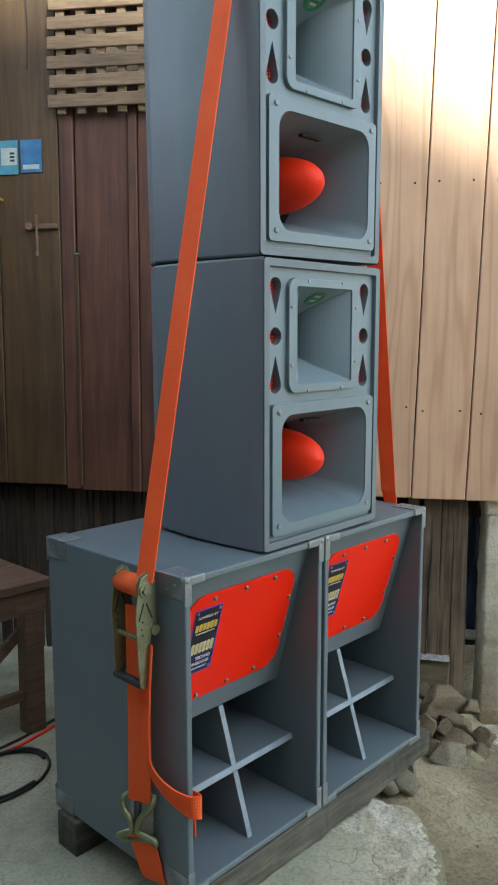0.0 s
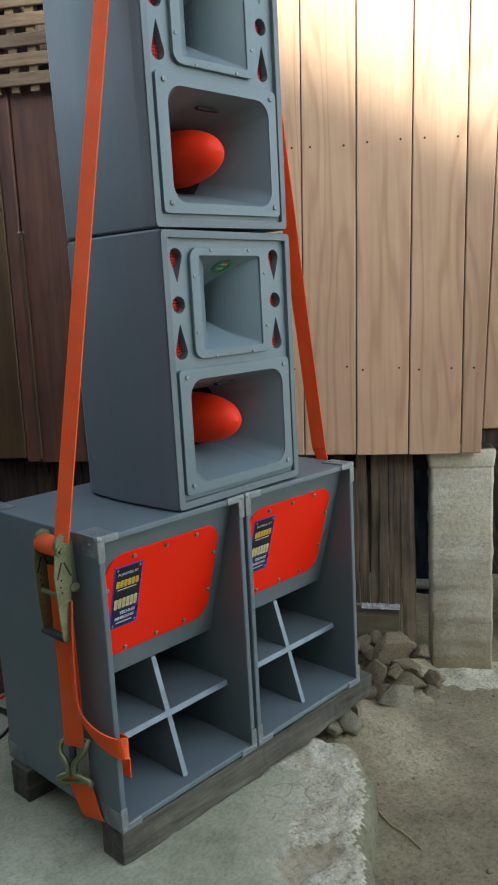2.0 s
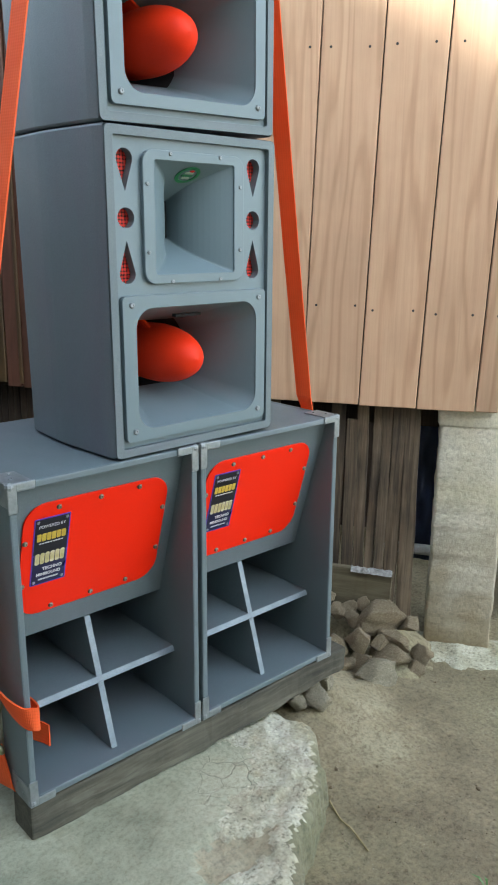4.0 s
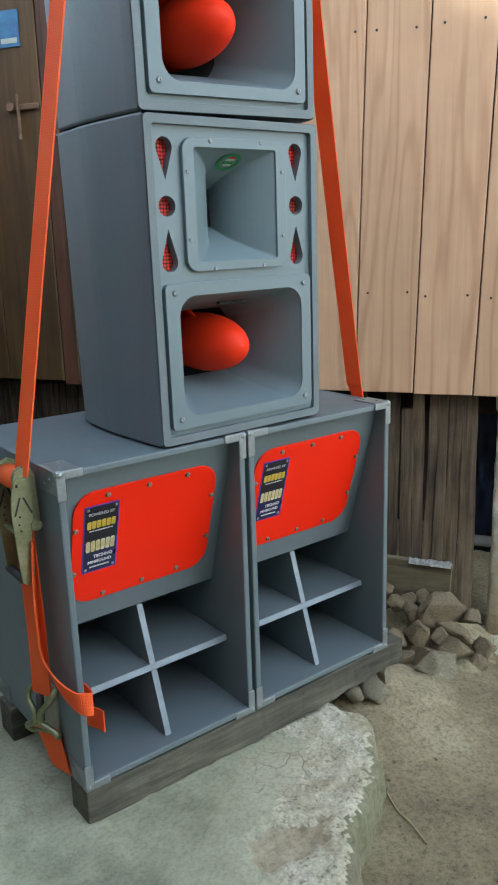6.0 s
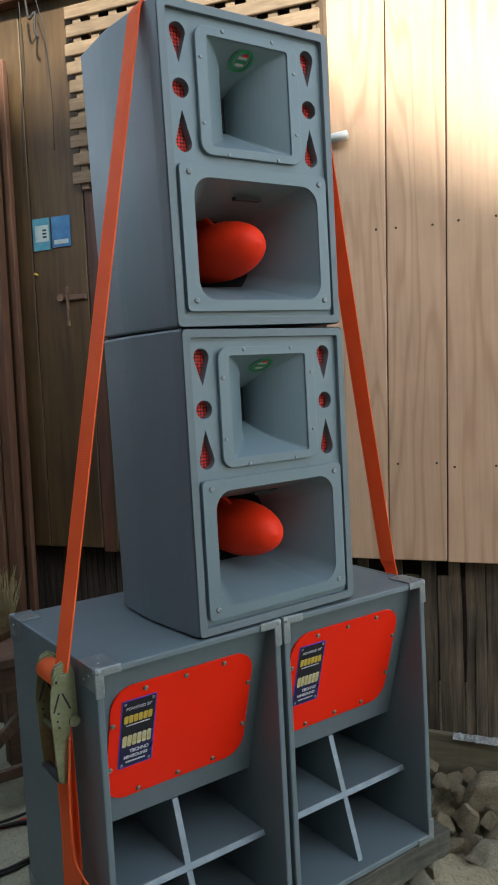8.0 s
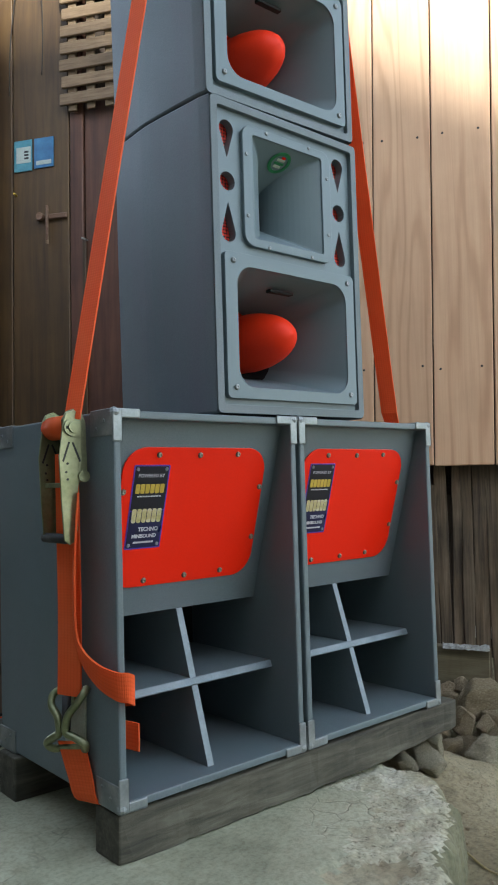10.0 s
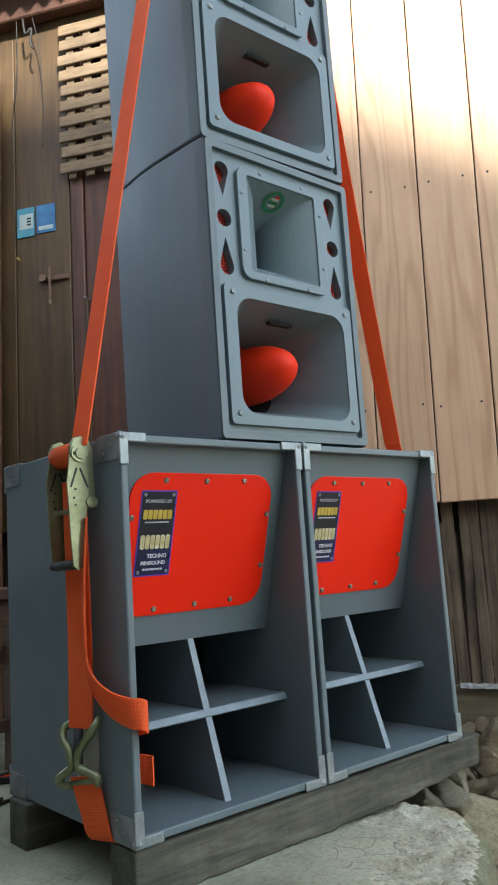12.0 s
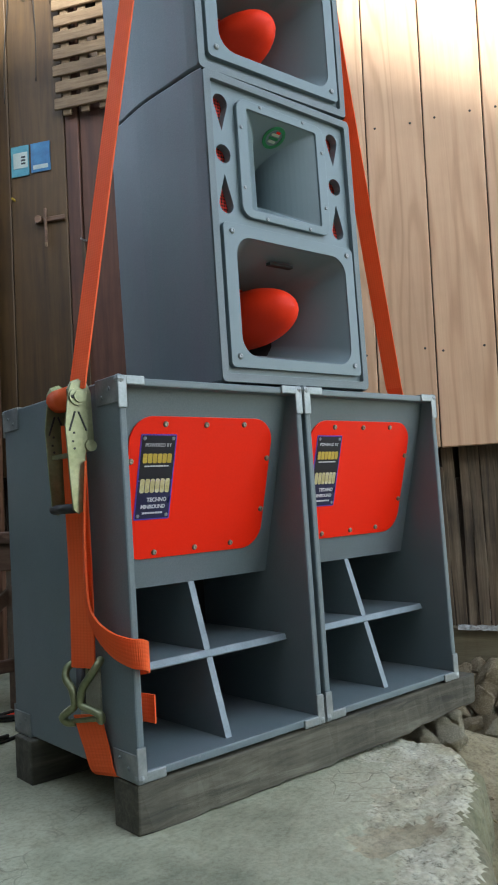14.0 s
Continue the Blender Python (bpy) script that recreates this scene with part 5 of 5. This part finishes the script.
# ---------------------------------------------------------------- door end of the wall
def build_door_end():
    for u0, u1, z0, z1, m1, lab in ((-1.868, -1.784, 2.066, 2.20, TEAL, "pale blue printed paper sticker on the door boards"), (-1.772, -1.682, 2.072, 2.20, BLUE, "blue printed paper sticker on the door boards")):
        st = part("wall_sticker", box(u0, -0.004, z0, u1, 0.0015, z1), m1, m=WALL)
        tagged(st, lab, "sticker")
        if m1 is TEAL:
            part("printed_field", box(u0 + 0.012, -0.0055, z0 + 0.035, u1 - 0.004, -0.004, z1 - 0.03), PAPER, st)
            for k in range(3):
                part("print_bar", box(u1 - 0.034, -0.0065, z0 + 0.05 + 0.014 * k, u1 - 0.014, -0.0055, z0 + 0.058 + 0.014 * k), INK, st)
        else:
            part("printed_field", box(u0 + 0.01, -0.0055, z0 + 0.012, u1 - 0.01, -0.004, z0 + 0.03), PAPER, st)
    latch = part("door_latch", box(-1.76, -0.012, 1.842, -1.62, 0.0, 1.866, bev=0.004), BENCH, m=WALL)
    tagged(latch, "rough wooden turn latch nailed to the door boards", "latch")
    part("turn_peg", box(-1.710, -0.026, 1.75, -1.700, -0.012, 1.90, bev=0.003), BENCH, latch)
    part("peg_tip", box(-1.7105, -0.024, 1.735, -1.7, -0.012, 1.82, bev=0.002), LATTICE, latch, "pale worn tip")
    part("knob", tube([(-1.735, -0.03, 1.855), (-1.735, -0.012, 1.855)], 0.016, 10), BENCH, latch)
    tagged(part("wall_nail", tube([(-1.54, -0.03, 1.74), (-1.54, 0.02, 1.745)], 0.004, 6), STEEL, m=WALL), "bent nail in the post", "nail")
    tagged(part("wall_nail", tube([(-1.86, 0.004, 1.965), (-1.86, -0.02, 1.968)], 0.005, 6), GOLD, m=WALL), "small brass nail in the door boards", "nail")
    tagged(part("pipe_stub", tube([(-0.545, -0.02, 2.334), (-0.478, -0.034, 2.334)], 0.017, 14), PVC, m=WALL, smooth=True), "white plastic pipe stub poking from the wall", "pipe")
    for pts in ([(-1.815, -0.075, 3.06), (-1.83, -0.05, 2.86), (-1.875, -0.02, 2.62), (-1.885, -0.012, 2.40)], [(-1.735, -0.075, 3.06), (-1.715, -0.05, 2.9), (-1.72, -0.02, 2.65), (-1.73, -0.012, 2.47)]):
        tagged(part("hanging_wire", tube(spline(pts, 6), 0.0022, 6), CABLE, m=WALL, smooth=True), "thin dark wire hanging from the roof beam", "wire")
    knot = part("wire_knot", tube(spline([(-1.78, -0.08, 3.06), (-1.765, -0.085, 2.98), (-1.735, -0.085, 3.0), (-1.74, -0.085, 2.93), (-1.725, -0.085, 2.90)], 5), 0.005, 6), CABLE, m=WALL, smooth=True)
    tagged(knot, "twisted wire knot under the roof beam", "wire")
    # dark slats under the door
    sl = thing("slat_screen", WALL @ Matrix.Translation((0, 0.14, 0)), "dark upright slats closing the space under the door", "fence")
    base = None
    for k in range(62):
        u = -2.55 + 0.031 * k
        m = Matrix.Translation((u, random.uniform(-0.004, 0.004), 0.34)) @ pose(0, 0, 0, 0, random.uniform(-0.6, 0.6), 0)
        base = part("slat", box(-0.0125, -0.007, -0.36, 0.0125, 0.007, 0.40, bev=0.003), BAMBOO, sl, m=m) if base is None else again(base, m)
    # lumber standing at the left
    for k, (u, y, w, t, h, lean) in enumerate(((-1.985, -0.10, 0.045, 0.05, 2.86, 0.4), (-2.04, -0.12, 0.05, 0.045, 2.9, 0.3), (-2.10, -0.10, 0.055, 0.05, 2.82, 0.0), (-2.165, -0.12, 0.06, 0.05, 2.88, -0.3), (-2.235, -0.1, 0.06, 0.05, 2.84, 0), (-1.945, -0.05, 0.028, 0.03, 2.86, 0.3))):
        ob = part("lumber_board", box(-w / 2, -t / 2, -h / 2, w / 2, t / 2, h / 2, bev=0.004, seg=2), LUMBER, m=WALL @ pose(u, y, h / 2, 0, lean, 0))
        tagged(ob, "reddish rough lumber standing against the wall", "lumber", "standing lumber")


def build_bench():
    b = thing("work_bench", Matrix.Translation((-0.33, 1.31, 0)), "dark wooden work bench with clutter on it", "bench")
    part("top_board", box(-0.90, -0.22, 0.525, 0.18, 0.01, 0.56, bev=0.004), BENCH, b)
    part("top_board", box(-0.90, 0.016, 0.525, 0.18, 0.25, 0.56, bev=0.004), BENCH, b)
    part("apron", box(-0.88, -0.205, 0.44, 0.165, -0.175, 0.525, bev=0.003), BENCH, b)
    leg = part("leg", box(-0.036, -0.03, 0, 0.036, 0.03, 0.525, bev=0.003), BENCH, b, m=Matrix.Translation((0.12, -0.17, 0)))
    for x, y in ((-0.85, -0.17), (0.12, 0.2), (-0.85, 0.2)):
        again(leg, Matrix.Translation((x, y, 0)))
    part("stretcher", box(-0.88, -0.18, 0.12, 0.15, -0.16, 0.16, bev=0.003), BENCH, b)
    part("brace", box(-0.02, -0.012, -0.25, 0.02, 0.012, 0.25, bev=0.003), BENCH, b, m=pose(-0.06, -0.14, 0.24, 0, 52, 0))
    for x, y, turn, w in ((-0.40, 1.25, 35, 0.05), (-0.52, 1.33, 70, 0.04)):
        ob = part("wood_offcut", box(-0.17, -w / 2, 0.0, 0.17, w / 2, 0.03, bev=0.003), DOOR_WOOD, m=pose(x, y, 0.561, 0, 0, turn))
        tagged(ob, "brown wooden offcut lying on the bench", "offcut", "bench offcuts")
    bm = bmesh.new()
    rng = random.Random(9)
    for k in range(120):
        a, s = rng.uniform(0, 6.28), rng.uniform(0.02, 0.12)
        x, y = rng.uniform(-0.05, 0.05), rng.uniform(-0.03, 0.03)
        tip = Vector((x + s * math.cos(a) * 0.6, y + s * math.sin(a) * 0.5, rng.uniform(0.12, 0.24)))
        p0 = Vector((x * 0.6, y * 0.6, 0))
        w = Vector((0.0025, 0, 0))
        loft(bm, [[p0 - w, p0 + w, p0 + Vector((0, 0.003, 0))], [tip - w * 0.4, tip + w * 0.4, tip + Vector((0, 0.001, 0))]], True, True)
    tagged(part("straw_brush", bm, STRAW, m=Matrix.Translation((-0.26, 1.42, 0.561))), "dry straw brush head standing on the bench", "brush")
    # cable coil on the pad
    pts = []
    for k in range(66):
        a = 2 * math.pi * k / 36
        r = 0.155 + 0.012 * math.sin(k * 0.37)
        pts.append((r * math.cos(a), r * 0.85 * math.sin(a), 0.007 + 0.008 * (k // 36) + 0.002 * math.sin(k)))
    tagged(part("cable_coil", tube(pts, 0.0055, 6), CABLE, m=Matrix.Translation((-0.45, 0.93, 0)), smooth=True), "coiled black cable on the concrete pad", "cable")
    for i, (m1, dy) in enumerate(((PLUG, 0.0), (CABLE, 0.035))):
        pts = spline([(-1.1, 1.02 + dy, 0.006), (-0.7, 1.09 + dy, 0.006), (-0.35, 1.06 + dy, 0.006), (0.0, 1.12 + dy, 0.006), (0.3, 1.05 + dy, 0.006)], 8)
        tagged(part("power_cable", tube(pts, 0.005, 6), m1, smooth=True), ("orange" if i == 0 else "black") + " power cable trailing over the concrete pad", "cable")


def build_yard_edge():
    # leafy shrub past the end of the wall
    shrub = thing("shrub", WALL @ Matrix.Translation((1.15, 0.9, -0.2)), "leafy green shrub past the end of the house wall", "shrub")
    rng = random.Random(3)
    for k in range(5):
        a = rng.uniform(0, 6.28)
        pts = spline([(0.03 * math.cos(a), 0.03 * math.sin(a), 0), (0.1 * math.cos(a), 0.1 * math.sin(a), 0.9), (0.35 * math.cos(a), 0.35 * math.sin(a), 1.7), (0.5 * math.cos(a), 0.5 * math.sin(a), 2.4)], 5)
        part("stem", tube(pts, 0.012, 6), BENCH, shrub)
    bm = bmesh.new()
    for k in range(900):
        p = Vector((rng.gauss(0, 0.33), rng.gauss(0, 0.33), rng.uniform(0.9, 2.7)))
        d = Vector((rng.uniform(-1, 1), rng.uniform(-1, 1), rng.uniform(-0.8, 0.4))).normalized()
        s = d.orthogonal().normalized()
        L, w = rng.uniform(0.05, 0.11), rng.uniform(0.018, 0.035)
        q = [p, p + d * L * 0.5 + s * w, p + d * L, p + d * L * 0.5 - s * w]
        bm.faces.new([bm.verts.new(x) for x in q])
    part("foliage", bm, LEAF, shrub)
    # dark backdrop added here to cover the bright sky past the wall's end
    far = thing("wall_far", WALL, "plain dark backdrop wall added behind the shrub to hide sky", "wall", kind="structure")
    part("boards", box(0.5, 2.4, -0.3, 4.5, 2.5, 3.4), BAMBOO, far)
    # pale stick and a leaning dark sheet at the corner
    tagged(part("garden_stake", tube(spline([(0.47, 0.12, -0.22), (0.475, 0.10, 0.5), (0.45, 0.08, 0.95), (0.46, 0.08, 1.5)], 6), 0.006, 8), LATTICE, m=WALL, smooth=True), "thin pale stake standing at the wall's corner", "stake")
    tagged(part("scrap_sheet", box(0.50, 0.35, -0.22, 1.1, 0.37, 0.25, bev=0.003), ROOFING, m=WALL @ pose(0, 0, 0, -8, 0, 0)), "old grey scrap sheet leaning by the corner", "sheet")
    bm = bmesh.new()
    for k in range(90):
        x, y = rng.uniform(0.55, 1.3), rng.uniform(0.5, 0.9)
        p0, p1 = Vector((x, y, -0.2)), Vector((x + rng.uniform(-0.3, 0.3), y + rng.uniform(-0.2, 0.2), rng.uniform(0.3, 1.1)))
        w = Vector((0.006, 0, 0))
        loft(bm, [[p0 - w, p0 + w, p0 + Vector((0, 0.01, 0))], [p1 - w * 0.5, p1 + w * 0.5, p1 + Vector((0, 0.005, 0))]], True, True)
    tagged(part("brushwood", bm, BENCH, m=WALL), "heap of dry brushwood behind the house corner", "brushwood", kind="stuff")


build_door_end()
build_bench()
build_yard_edge()
